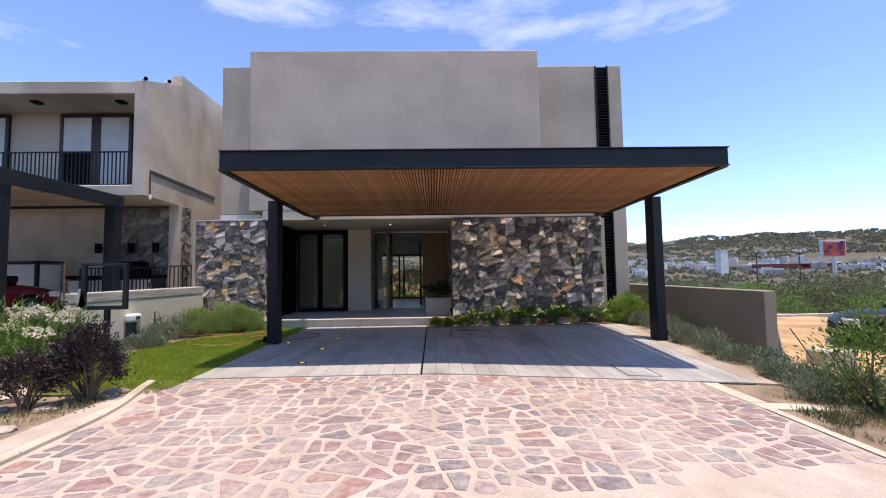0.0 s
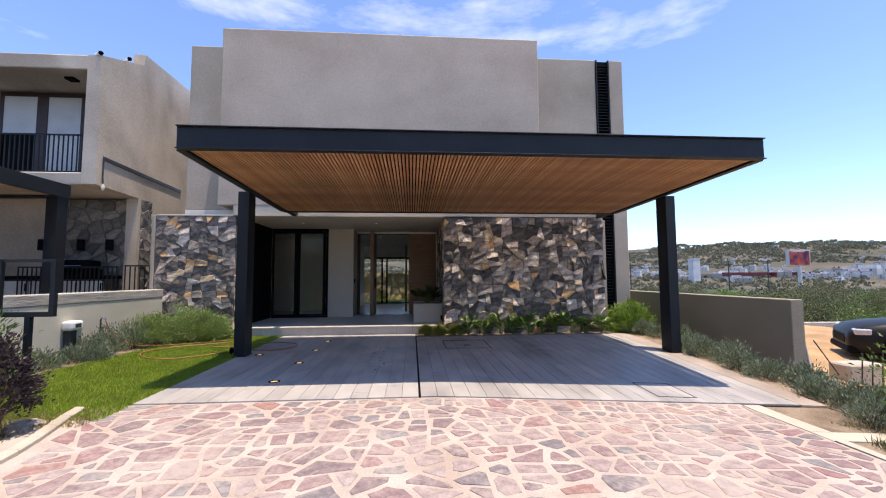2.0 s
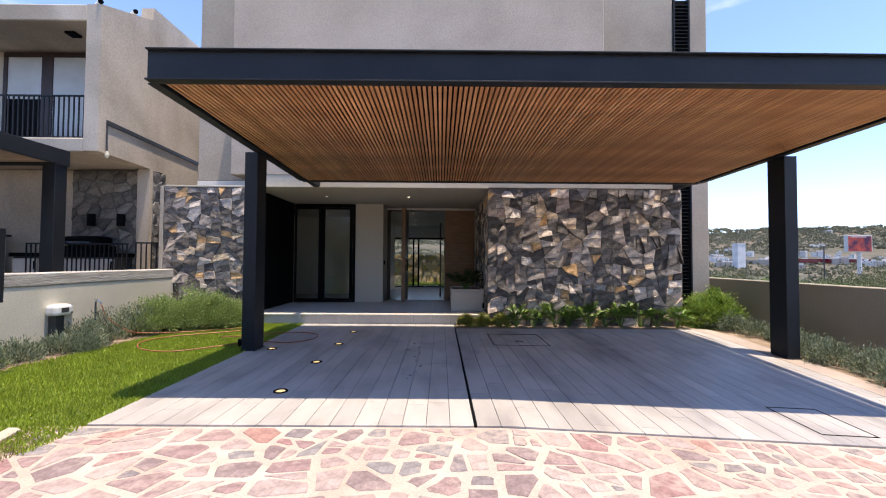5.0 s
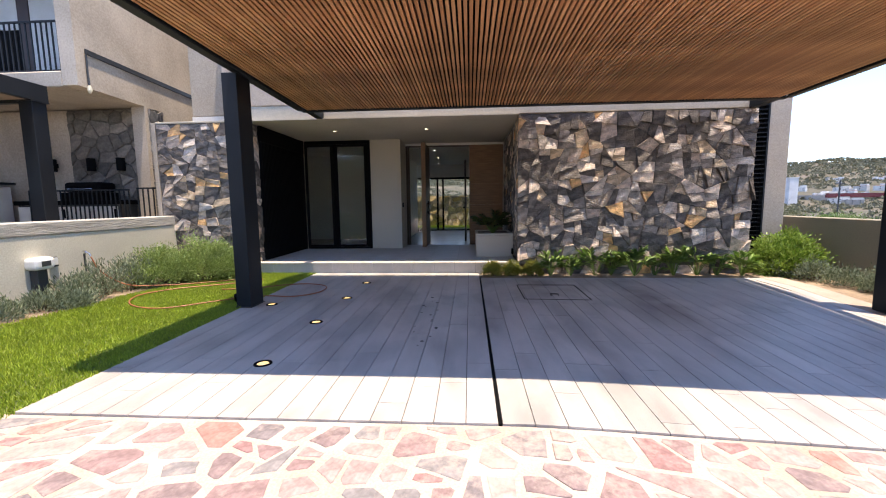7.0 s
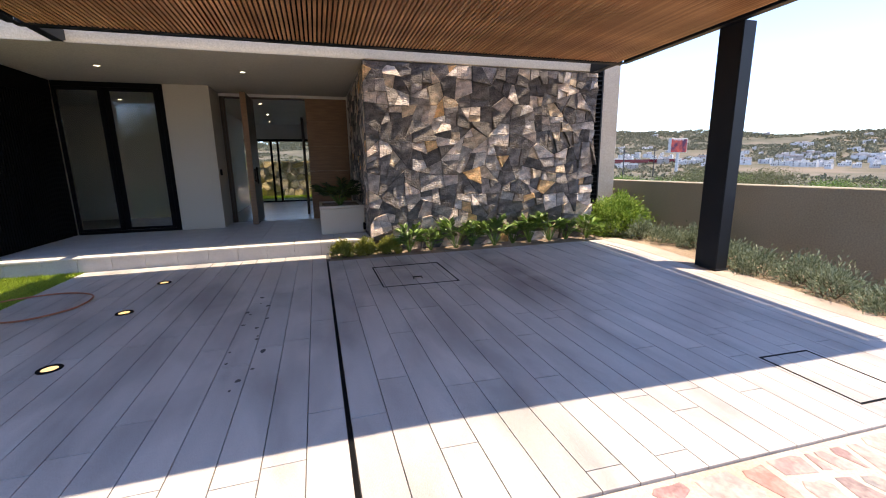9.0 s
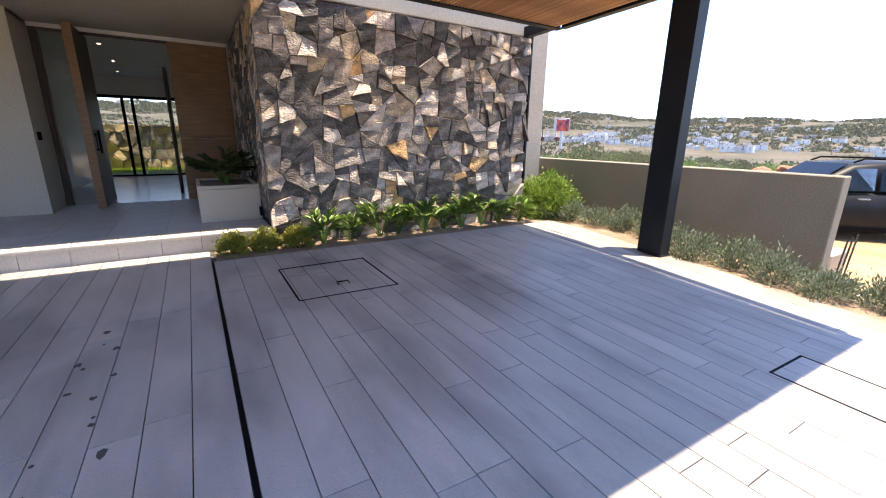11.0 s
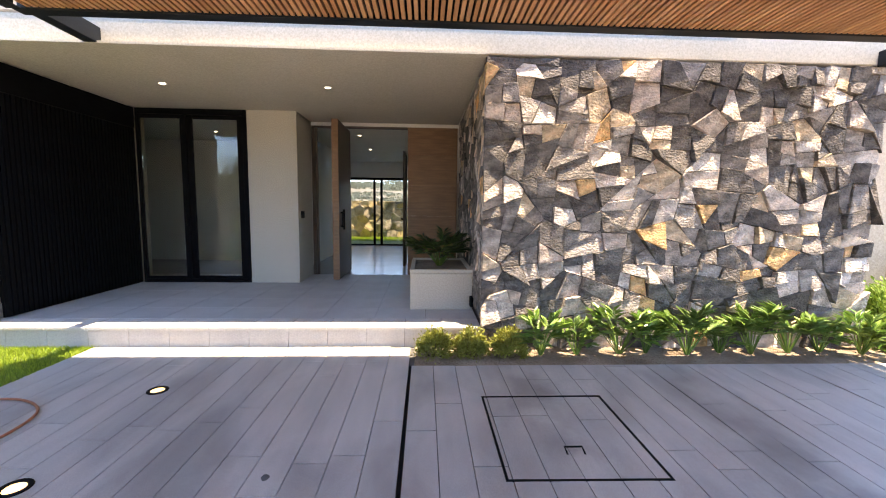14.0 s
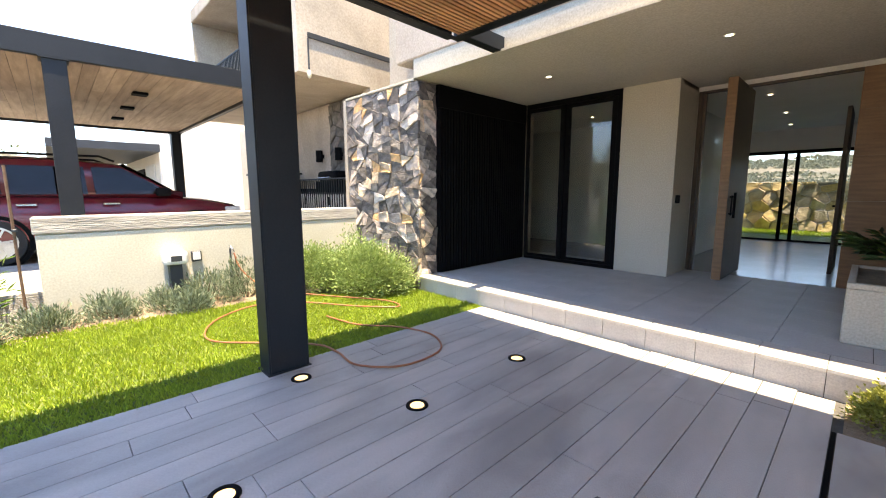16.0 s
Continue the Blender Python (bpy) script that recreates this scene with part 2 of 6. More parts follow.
def tread(m, x, width, y0, y1):
    """A dark tyre smear along the planks near x, ragged at its edges and fading at y0."""
    n, l = m.node_tree.nodes, m.node_tree.links
    b = n["Principled BSDF"]
    was = b.inputs["Base Color"].links[0].from_socket
    g, sep = n.new("ShaderNodeNewGeometry"), n.new("ShaderNodeSeparateXYZ")
    l.new(g.outputs["Position"], sep.inputs[0])
    warp = n.new("ShaderNodeTexNoise")
    warp.inputs["Scale"].default_value, warp.inputs["Detail"].default_value = 1.6, 6
    l.new(g.outputs["Position"], warp.inputs["Vector"])

    def step(op, a, c):
        q = n.new("ShaderNodeMath")
        q.operation = op
        for i, v in enumerate((a, c)):
            if isinstance(v, (int, float)):
                q.inputs[i].default_value = v
            else:
                l.new(v, q.inputs[i])
        return q.outputs[0]

    def fade(v, lo, hi, a, c):
        q = n.new("ShaderNodeMapRange")
        q.interpolation_type = 'SMOOTHSTEP'
        for i, k in enumerate((lo, hi, a, c)):
            q.inputs[i + 1].default_value = k
        l.new(v, q.inputs[0])
        return q.outputs[0]

    off = step('MULTIPLY', step('SUBTRACT', warp.outputs[0], 0.5), 0.9)
    d = step('ABSOLUTE', step('SUBTRACT', step('ADD', sep.outputs[0], off), x), 0)
    f = step('MULTIPLY', fade(d, 0.02, width, 1, 0), fade(sep.outputs[1], y0, y1, 0, 1))
    f = step('MULTIPLY', f, fade(warp.outputs[0], 0.3, 0.65, 1.0, 0.25))
    mx = n.new("ShaderNodeMix")
    mx.data_type, mx.blend_type = 'RGBA', 'MULTIPLY'
    mx.inputs[7].default_value = (0.5, 0.49, 0.49, 1)
    l.new(f, mx.inputs[0])
    l.new(was, mx.inputs[6])
    l.new(mx.outputs[2], b.inputs["Base Color"])


tread(PLANK, 2.0, 0.42, 7.9, 9.6)
tread(PLANK, 0.62, 0.3, 8.6, 10.9)
PLANK_JOINT = material("dark_grout", (0.06, 0.055, 0.05), (0.09, 0.085, 0.08), 10, 0.95, 0, 0.2, 90)
PORCH_TILE = material("porch_tile", (0.38, 0.365, 0.345), (0.43, 0.415, 0.395), 2.5, 0.55, 0, 0.1, 90)
HALL_TILE = material("polished_hall_tile", (0.42, 0.41, 0.4), (0.47, 0.46, 0.45), 2, 0.22, 0, 0.03, 90)
STEP_TILE = material("pale_step_tile", (0.46, 0.42, 0.37), (0.53, 0.485, 0.43), 3, 0.7, 0, 0.15, 90)
SOIL = material("dry_soil", (0.19, 0.135, 0.09), (0.33, 0.25, 0.175), 2.2, 0.97, 0, 1.0, 35, bump_dist=0.04)
LAWN_SOIL = material("lawn_base", (0.07, 0.10, 0.02), (0.12, 0.15, 0.035), 6, 0.97, 0, 0.6, 50)
PLASTER = material("white_plaster", (0.66, 0.63, 0.57), (0.7, 0.67, 0.61), 1.5, 0.9, 0, 0.05, 60)
WHITE_PLASTIC = material("white_plastic", (0.7, 0.7, 0.68), (0.78, 0.78, 0.76), 4, 0.4, 0, 0.05, 60)
CHROME = material("brushed_metal", (0.5, 0.5, 0.5), (0.6, 0.6, 0.6), 8, 0.25, 1.0, 0.05, 60)
GLASS = glass_material("window_glass")
CAR_GLASS = glass_material("car_glass", (0.10, 0.12, 0.12), 1.6)
GLOW_WARM = lamp_material("warm_lamp", (1.0, 0.72, 0.32), 0.32)
GLOW_WHITE = lamp_material("white_lamp", (1.0, 0.9, 0.75), 3.0)

# ---- building helpers ----


def at_of(ob):
    p = Vector((0, 0, 0))
    while ob:
        p += ob.location
        ob = ob.parent
    return p


def thing(name, loc, label, category, group="", kind=""):
    ob = new(name)
    ob.location = loc
    ob.empty_display_size = 0.1
    return tagged(ob, label, category, group, kind)


def finish(name, me, mat, parent=None, label="", smooth=False):
    me.materials.append(mat)
    if smooth:
        me.polygons.foreach_set("use_smooth", [True] * len(me.polygons))
    ob = new(name, me)
    if parent:
        ob.parent = parent
        me.transform(Matrix.Translation(-at_of(parent)))
    if label:
        ob["label"] = label
    return ob


def part(name, bm, mat, parent=None, label="", smooth=False):
    me = bpy.data.meshes.new(name)
    bmesh.ops.recalc_face_normals(bm, faces=bm.faces)
    bm.to_mesh(me)
    bm.free()
    return finish(name, me, mat, parent, label, smooth)


def raw(name, verts, faces, mat, parent=None, label="", smooth=False):
    me = bpy.data.meshes.new(name)
    me.from_pydata([tuple(v) for v in verts], [], [tuple(f) for f in faces])
    me.update()
    return finish(name, me, mat, parent, label, smooth)


def box(x0, x1, y0, y1, z0, z1, bevel=0.0, bm=None, m=None, seg=1):
    bm = bm or bmesh.new()
    r = bmesh.ops.create_cube(bm, size=1.0)
    c = Matrix.Translation(((x0 + x1) / 2, (y0 + y1) / 2, (z0 + z1) / 2)) @ Matrix.Diagonal((abs(x1 - x0), abs(y1 - y0), abs(z1 - z0), 1))
    bmesh.ops.transform(bm, matrix=(m @ c) if m else c, verts=r["verts"])
    if bevel:
        es = list({e for v in r["verts"] for e in v.link_edges})
        bmesh.ops.bevel(bm, geom=es, offset=bevel, segments=seg, affect='EDGES', profile=0.5)
    return bm


def tube(points, radius, sides=8, bm=None, taper=None):
    """A round bar along points, closed at its ends."""
    bm = bm or bmesh.new()
    pts = [Vector(p) for p in points]
    rings = []
    for i, p in enumerate(pts):
        d = (pts[min(i + 1, len(pts) - 1)] - pts[max(i - 1, 0)]).normalized()
        a = d.orthogonal().normalized() if i == 0 else (a - d * a.dot(d)).normalized()
        b = d.cross(a)
        r = radius * (1 if taper is None else 1 + (taper - 1) * i / (len(pts) - 1))
        rings.append([bm.verts.new(p + (a * math.cos(2 * math.pi * k / sides) + b * math.sin(2 * math.pi * k / sides)) * r) for k in range(sides)])
    for r0, r1 in zip(rings, rings[1:]):
        for k in range(sides):
            bm.faces.new((r0[k], r0[(k + 1) % sides], r1[(k + 1) % sides], r1[k]))
    bm.faces.new(rings[0][::-1])
    bm.faces.new(rings[-1])
    return bm


def lathe(profile, m, sides=24, bm=None):
    """A turned shape: profile of (radius, height), turned round m's z axis."""
    bm = bm or bmesh.new()
    rings = [[bm.verts.new(m @ Vector((max(r, 1e-4) * math.cos(2 * math.pi * k / sides), max(r, 1e-4) * math.sin(2 * math.pi * k / sides), h))) for k in range(sides)] for r, h in profile]
    for r0, r1 in zip(rings, rings[1:]):
        for k in range(sides):
            bm.faces.new((r0[k], r0[(k + 1) % sides], r1[(k + 1) % sides], r1[k]))
    bm.faces.new(rings[0][::-1])
    bm.faces.new(rings[-1])
    return bm


def clamp(v, a=0.0, b=1.0):
    return max(a, min(b, v))


def pave(x, y):
    """Height of the paved drive: it falls a little to one side near the street."""
    side = -max(0.0, min(x, 6.5)) * 0.055 * clamp(1 - (max(y, 6.3) - 6.2) / 4.6)
    return 0.07 + side


def cells(u0, u1, v0, v1, size, gap, seed, stretch=1.0, jitter=0.42, keep=None):
    """Irregular stone outlines that fill a rectangle: each is clipped half-way to its neighbours, less half the joint."""
    rng = random.Random(seed)
    nu, nv = max(1, round((u1 - u0) / (size * stretch))), max(1, round((v1 - v0) / size))
    du, dv = (u1 - u0) / nu, (v1 - v0) / nv
    seeds = {}
    for i in range(-1, nu + 1):
        for j in range(-1, nv + 1):
            off = 0.5 * (j % 2)
            seeds[i, j] = (u0 + (i + 0.25 + off + rng.uniform(-jitter, jitter)) * du, v0 + (j + 0.5 + rng.uniform(-jitter, jitter)) * dv)
    out = []
    for (i, j), (a, b) in seeds.items():
        poly = [(u0, v0), (u1, v0), (u1, v1), (u0, v1)]
        for k in range(i - 3, i + 4):
            for q in range(j - 3, j + 4):
                if (k, q) == (i, j) or (k, q) not in seeds:
                    continue
                c, d = seeds[k, q]
                nx, ny = c - a, d - b
                ln = math.hypot(nx, ny) or 1e-6
                nx, ny = nx / ln, ny / ln
                lim = nx * (a + c) / 2 + ny * (b + d) / 2 - gap / 2
                nxt = []
                for s in range(len(poly)):
                    p, r = poly[s], poly[(s + 1) % len(poly)]
                    dp, dr = nx * p[0] + ny * p[1] - lim, nx * r[0] + ny * r[1] - lim
                    if dp <= 0:
                        nxt.append(p)
                    if (dp < 0) != (dr < 0) and dp != dr:
                        f = dp / (dp - dr)
                        nxt.append((p[0] + (r[0] - p[0]) * f, p[1] + (r[1] - p[1]) * f))
                poly = nxt
                if len(poly) < 3:
                    break
            if len(poly) < 3:
                break
        if len(poly) < 3:
            continue
        area = 0.5 * abs(sum(poly[s][0] * poly[(s + 1) % len(poly)][1] - poly[(s + 1) % len(poly)][0] * poly[s][1] for s in range(len(poly))))
        cu, cv = sum(p[0] for p in poly) / len(poly), sum(p[1] for p in poly) / len(poly)
        if area > size * size * 0.04 and (keep is None or keep(cu, cv)):
            clean = [p for s, p in enumerate(poly) if math.dist(p, poly[s - 1]) > 0.006]
            if len(clean) > 2:
                out.append(clean)
    return out


def split(poly, target, gap, rng, skew=0.5, trim=True):
    """Cuts an outline again and again across its longer way, a little askew, down to about the target area."""
    n = len(poly)
    area = 0.5 * abs(sum(poly[s][0] * poly[(s + 1) % n][1] - poly[(s + 1) % n][0] * poly[s][1] for s in range(n)))
    if area < target * rng.uniform(0.7, 2.3):
        cu, cv = sum(p[0] for p in poly) / n, sum(p[1] for p in poly) / n
        k = 1 - min(0.3, gap / math.sqrt(area))
        out = []
        for s, p in enumerate(poly):
            a, b = Vector(poly[s - 1]) - Vector(p), Vector(poly[(s + 1) % n]) - Vector(p)
            cut = rng.uniform(0.16, 0.3) if trim and a.angle(b, 1) < 1.45 else 0
            out += [Vector(p) + a * cut, Vector(p) + b * cut] if cut else [Vector(p)]
        return [[(cu + (p[0] - cu) * k, cv + (p[1] - cv) * k) for p in out]] if area > target * 0.1 else []
    us, vs = [p[0] for p in poly], [p[1] for p in poly]
    wide = max(us) - min(us) > (max(vs) - min(vs)) * rng.uniform(0.95, 1.3)
    a = (0 if wide else math.pi / 2) + rng.gauss(0, skew)
    nx, ny = math.cos(a), math.sin(a)
    ds = [nx * p[0] + ny * p[1] for p in poly]
    lim = min(ds) + (max(ds) - min(ds)) * rng.uniform(0.38, 0.62)
    halves = ([], [])
    for s in range(n):
        p, r, dp, dr = poly[s], poly[(s + 1) % n], ds[s] - lim, ds[(s + 1) % n] - lim
        halves[0 if dp <= 0 else 1].append(p)
        if (dp <= 0) != (dr <= 0):
            f = dp / (dp - dr)
            q = (p[0] + (r[0] - p[0]) * f, p[1] + (r[1] - p[1]) * f)
            halves[0].append(q)
            halves[1].append(q)
    out = []
    for h in halves:
        h = [p for s, p in enumerate(h) if math.dist(p, h[s - 1]) > 0.004]
        if len(h) > 2:
            out += split(h, target, gap, rng, skew, trim)
    return out


def ragged(poly, rng, amount):
    """A less regular outline: corners cut or moved."""
    cu, cv = sum(p[0] for p in poly) / len(poly), sum(p[1] for p in poly) / len(poly)
    out = []
    k = 1 - rng.uniform(0, amount * 2.2)
    for a, p in enumerate(poly):
        q = poly[(a + 1) % len(poly)]
        out.append((cu + (p[0] - cu) * k * rng.uniform(1 - amount, 1), cv + (p[1] - cv) * k * rng.uniform(1 - amount, 1)))
        if math.dist(p, q) > 0.11:
            f, s = rng.uniform(0.35, 0.65), k * rng.uniform(1 - amount * 1.3, 1 + amount * 0.25)
            out.append((cu + (p[0] + (q[0] - p[0]) * f - cu) * s, cv + (p[1] + (q[1] - p[1]) * f - cv) * s))
    return out


def stone(name, poly, place, depth, tilt, rng, mat, parent, inset=0.008, rough=0.006, joined=None):
    """One stone: a skirt, a worn edge and an uneven, tilted face. place(u, v, w) gives the world point."""
    cu, cv = sum(p[0] for p in poly) / len(poly), sum(p[1] for p in poly) / len(poly)
    n = len(poly)
    ta, tb = rng.gauss(0, tilt), rng.gauss(0, tilt)
    fl = lambda u, v: max(0.002, depth + ta * (u - cu) + tb * (v - cv))
    vs, fs = [place(u, v, -0.02) for u, v in poly], []
    vs += [place(u, v, fl(u, v) - inset * 0.8) for u, v in poly]
    for u, v in poly:
        ln = math.hypot(u - cu, v - cv) or 1
        k = 1 - min(0.4, inset * rng.uniform(0.8, 1.8) / ln)
        uu, vv = cu + (u - cu) * k, cv + (v - cv) * k
        vs.append(place(uu, vv, fl(uu, vv) + rng.uniform(-rough, rough)))
    vs.append(place(cu + rng.uniform(-0.02, 0.02), cv + rng.uniform(-0.02, 0.02), fl(cu, cv) + rng.uniform(-rough, rough)))
    for a in range(n):
        b = (a + 1) % n
        fs += [(a, b, n + b, n + a), (n + a, n + b, 2 * n + b, 2 * n + a), (2 * n + a, 2 * n + b, 3 * n)]
    if joined is not None:
        base = len(joined[0])
        joined[0].extend(vs)
        joined[1].extend(tuple(i + base for i in f) for f in fs)
        return None
    me = bpy.data.meshes.new(name)
    org = at_of(parent)
    c = Vector(place(cu, cv, 0))
    me.from_pydata([tuple(Vector(p) - c) for p in vs], [], fs)
    me.update()
    me.materials.append(mat)
    ob = new(name, me)
    ob.parent, ob.location = parent, c - org
    return ob


def structure(ob, label, category=""):
    return tagged(ob, label, category, "", "structure")


# ---- ground ----


def smooth(a, b, v):
    t = clamp((v - a) / (b - a))
    return t * t * (3 - 2 * t)


def terrain(x, y):
    """Bare ground: flat plots near the house, a lower lot beside it, a valley and hills beyond."""
    near = pave(clamp(x, -9, 5), min(y, 30)) - 0.03
    if x > 4.9:
        near = pave(4.9, y) - 0.03 - 0.13 * (min(x, 9.0) - 4.9)
    if x < -6.6:
        near -= 0.02
    r = math.hypot(x, y)
    far = float(np.interp(r, [0, 18, 30, 45, 110, 190, 300, 430, 560, 800, 1100, 3000], [-0.7, -1.0, -3.4, -4.5, -4.5, -2.5, 5, 15, 26, 50, 46, 40]))
    if r > 60:
        far += noise.fractal((x * 0.006, y * 0.006, 0.3), 1.0, 2.0, 4) * min(14.0, (r - 60) * 0.02)
    if r > 200:
        far *= 1 - 0.33 * smooth(0.7, 1.15, math.atan2(x, y))
    edge = max(smooth(15, 24, x), smooth(22, 34, y), smooth(20, 60, -x), smooth(15, 60, -y))
    heap = 3.6 * math.exp(-((x - 28.0) ** 2 + (y - 16.0) ** 2) / 16)
    return near * (1 - edge) + far * edge + heap


def ground_sheet():
    near = [i * 0.6 for i in range(-22, 43)]
    out, v, st = [], 25.5, 1.2
    while v < 3000:
        v += st
        st *= 1.13
        out.append(v)
    xs = sorted([-o + 11.5 for o in out] + near + out)
    ys = xs
    vs = [(x, y, terrain(x, y) - (0.10 if -6.4 < x < 5.0 and 2.0 < y < 12.2 else 0) - (0.35 if -7.0 < x < 6.2 and y >= 12.2 and y < 22 else 0)) for y in ys for x in xs]
    n = len(xs)
    fs = [(j * n + i, j * n + i + 1, (j + 1) * n + i + 1, (j + 1) * n + i) for j in range(len(ys) - 1) for i in range(n - 1)]
    m = material("dry_hillside", (0.08, 0.074, 0.05), (0.14, 0.112, 0.08), 0.014, 0.97, 0, 0.4, 3.0, spread=(0.38, 0.62), stain=(0.05, (0.4, 0.58), (0.6, 0.66, 0.55)))
    ob = raw("ground", vs, fs, m, smooth=True)
    return structure(ob, "dry earth and scrubland falling to a valley", "ground")


ground_sheet()
# ---- the house ----
P, CEIL = 0.28, 3.06
structure(part("wall_upper_front", box(-5.25, 3.05, 11.985, 12.718, 3.34, 7.98, 0.02), STUCCO), "tan stucco box of the upper storey", "wall")
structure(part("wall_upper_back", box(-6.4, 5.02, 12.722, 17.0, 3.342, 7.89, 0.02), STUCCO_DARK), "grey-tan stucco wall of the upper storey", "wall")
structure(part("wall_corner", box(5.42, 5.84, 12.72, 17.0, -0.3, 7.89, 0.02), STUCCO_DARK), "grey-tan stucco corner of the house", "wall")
structure(part("wall_lintel", box(-4.86, 4.74, 11.992, 12.716, 3.085, 3.338, 0.01), STUCCO_PORCH), "pale stucco band above the stone walls", "wall")
structure(part("ceiling_porch", box(-4.72, 0.45, 11.93, 15.38, CEIL, 3.083), STUCCO_PORCH), "pale stucco porch ceiling", "ceiling")
structure(part("floor_slab_upper", box(-6.4, 5.02, 12.72, 23.9, 3.1, 3.338), PLASTER), "concrete floor slab above the ground storey", "slab")
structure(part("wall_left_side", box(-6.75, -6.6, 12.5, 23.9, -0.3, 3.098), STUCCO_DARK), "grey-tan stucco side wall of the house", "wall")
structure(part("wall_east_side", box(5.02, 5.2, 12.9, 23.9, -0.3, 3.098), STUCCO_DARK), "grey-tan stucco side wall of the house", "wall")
structure(part("wall_behind_stone", box(0.75, 5.02, 12.45, 12.7, -0.3, 3.083), STUCCO_DARK), "plain wall behind the stone cladding", "wall")

# black louvred shaft cover at the house corner
duct = thing("louvre_panel", (5.22, 12.72, 0), "tall black metal louvre panel on the house corner", "louvre")
part("backing", box(5.024, 5.416, 12.8, 12.84, -0.2, 7.88), MATT_BLACK, duct)
part("stile", box(5.024, 5.055, 12.69, 12.8, -0.2, 7.88), STEEL, duct)
part("stile", box(5.385, 5.416, 12.69, 12.8, -0.2, 7.88), STEEL, duct)
sl = part("slat", box(5.055, 5.385, 12.70, 12.79, 0.0, 0.012, m=None), STEEL, duct)
slat_me = sl.data
for i in range(1, 88):
    s = new("slat", slat_me)
    s.parent, s.location = duct, (0, 0, i * 0.0885)

# porch floor, step
structure(part("floor_porch", box(-4.86, 0.46, 12.05, 15.4, 0.0, P - 0.012), PLANK_JOINT), "porch floor bed", "floor")
porch = bpy.data.objects["floor_porch"]
tile_me = None
for i in range(9):
    for j in range(6):
        x0, y0 = -4.86 + i * 0.591, 12.35 + j * 0.508
        if tile_me is None:
            tl = part("tile", box(x0 + 0.002, x0 + 0.589, y0 + 0.002, y0 + 0.506, P - 0.012, P, 0.0015), PORCH_TILE, porch)
            tile_me, o0 = tl.data, Vector((x0, y0, 0))
        else:
            tl = new("tile", tile_me)
            tl.parent, tl.location = porch, Vector((x0, y0, 0)) - o0
step = structure(part("porch_step", box(-4.86, 0.46, 12.06, 12.34, 0.0, P - 0.03), CONCRETE_PALE), "pale tiled step along the porch edge", "step")
nose = riser = None
for i in range(13):
    x0, w = -4.86 + i * 5.32 / 13, 5.32 / 13
    if nose is None:
        nose = part("nosing", box(x0 + 0.002, x0 + w - 0.002, 12.0, 12.345, P - 0.03, P + 0.001, 0.004), STEP_TILE, step)
        riser = part("riser", box(x0 + 0.002, x0 + w - 0.002, 12.03, 12.06, 0.05, P - 0.032, 0.002), STEP_TILE, step)
    else:
        for src, nm in ((nose, "nosing"), (riser, "riser")):
            o = new(nm, src.data)
            o.parent, o.location = step, (i * w, 0, 0)

# porch walls
structure(part("wall_pier", box(-3.0, -2.22, 14.55, 15.38, P - 0.05, CEIL), STUCCO_PORCH), "pale stucco pier beside the front door", "wall")
structure(part("wall_back_left", box(-6.6, -4.72, 14.6, 14.75, P - 0.05, 3.098), STUCCO_PORCH), "plain stucco wall", "wall")
slats = thing("slatted_panel", (-4.78, 13.4, P), "black vertical slatted metal panel lining the porch", "panel")
part("backing", box(-4.84, -4.78, 12.38, 14.55, P, CEIL), MATT_BLACK, slats)
part("top_rail", box(-4.79, -4.735, 12.38, 14.55, CEIL - 0.32, CEIL - 0.005), MATT_BLACK, slats)
b0 = part("slat", box(-4.779, -4.745, 12.39, 12.43, P + 0.005, CEIL - 0.325), MATT_BLACK, slats)
for i in range(1, 36):
    o = new("slat", b0.data)
    o.parent, o.location = slats, (0, i * 0.0605, 0)

# tall window, two leaves
w1 = structure(thing("window_1", (-3.8, 14.58, P), "tall black-framed sliding window onto a bare room", "window"), "tall black-framed sliding window onto a bare room", "window")


def bar(name, x0, x1, y0, y1, z0, z1, parent, mat=MATT_BLACK, bev=0.004):
    return part(name, box(x0, x1, y0, y1, z0, z1, bev), mat, parent)


bar("frame_post", -4.72, -4.695, 14.54, 14.64, P, CEIL - 0.004, w1)
bar("frame_post", -3.07, -3.004, 14.54, 14.64, P, CEIL - 0.004, w1)
bar("frame_head", -4.691, -3.074, 14.54, 14.64, CEIL - 0.09, CEIL - 0.004, w1)
bar("frame_sill", -4.691, -3.074, 14.54, 14.64, P, P + 0.05, w1)
for x0, xa, xb, x1, y in ((-4.69, -4.665, -4.05, -3.96, 14.56), (-3.97, -3.88, -3.18, -3.09, 14.60)):
    leaf = part("sash", box(x0, xa, y, y + 0.035, P + 0.055, CEIL - 0.095, 0.003), MATT_BLACK, w1)
    part("stile", box(xb, x1, y, y + 0.035, P + 0.055, CEIL - 0.095, 0.003), MATT_BLACK, leaf)
    part("rail", box(xa + 0.002, xb - 0.002, y, y + 0.035, CEIL - 0.15, CEIL - 0.095, 0.003), MATT_BLACK, leaf)
    part("rail", box(xa + 0.002, xb - 0.002, y, y + 0.035, P + 0.055, P + 0.1, 0.003), MATT_BLACK, leaf)
    g = part("pane", box(xa + 0.002, xb - 0.002, y + 0.014, y + 0.02, P + 0.102, CEIL - 0.152), GLASS, leaf)
    g.visible_shadow = False
    if x0 < -4:
        pull = part("pull", box(xb + 0.03, xb + 0.05, y - 0.03, y - 0.002, 1.2, 1.5, 0.004), MATT_BLACK, leaf)

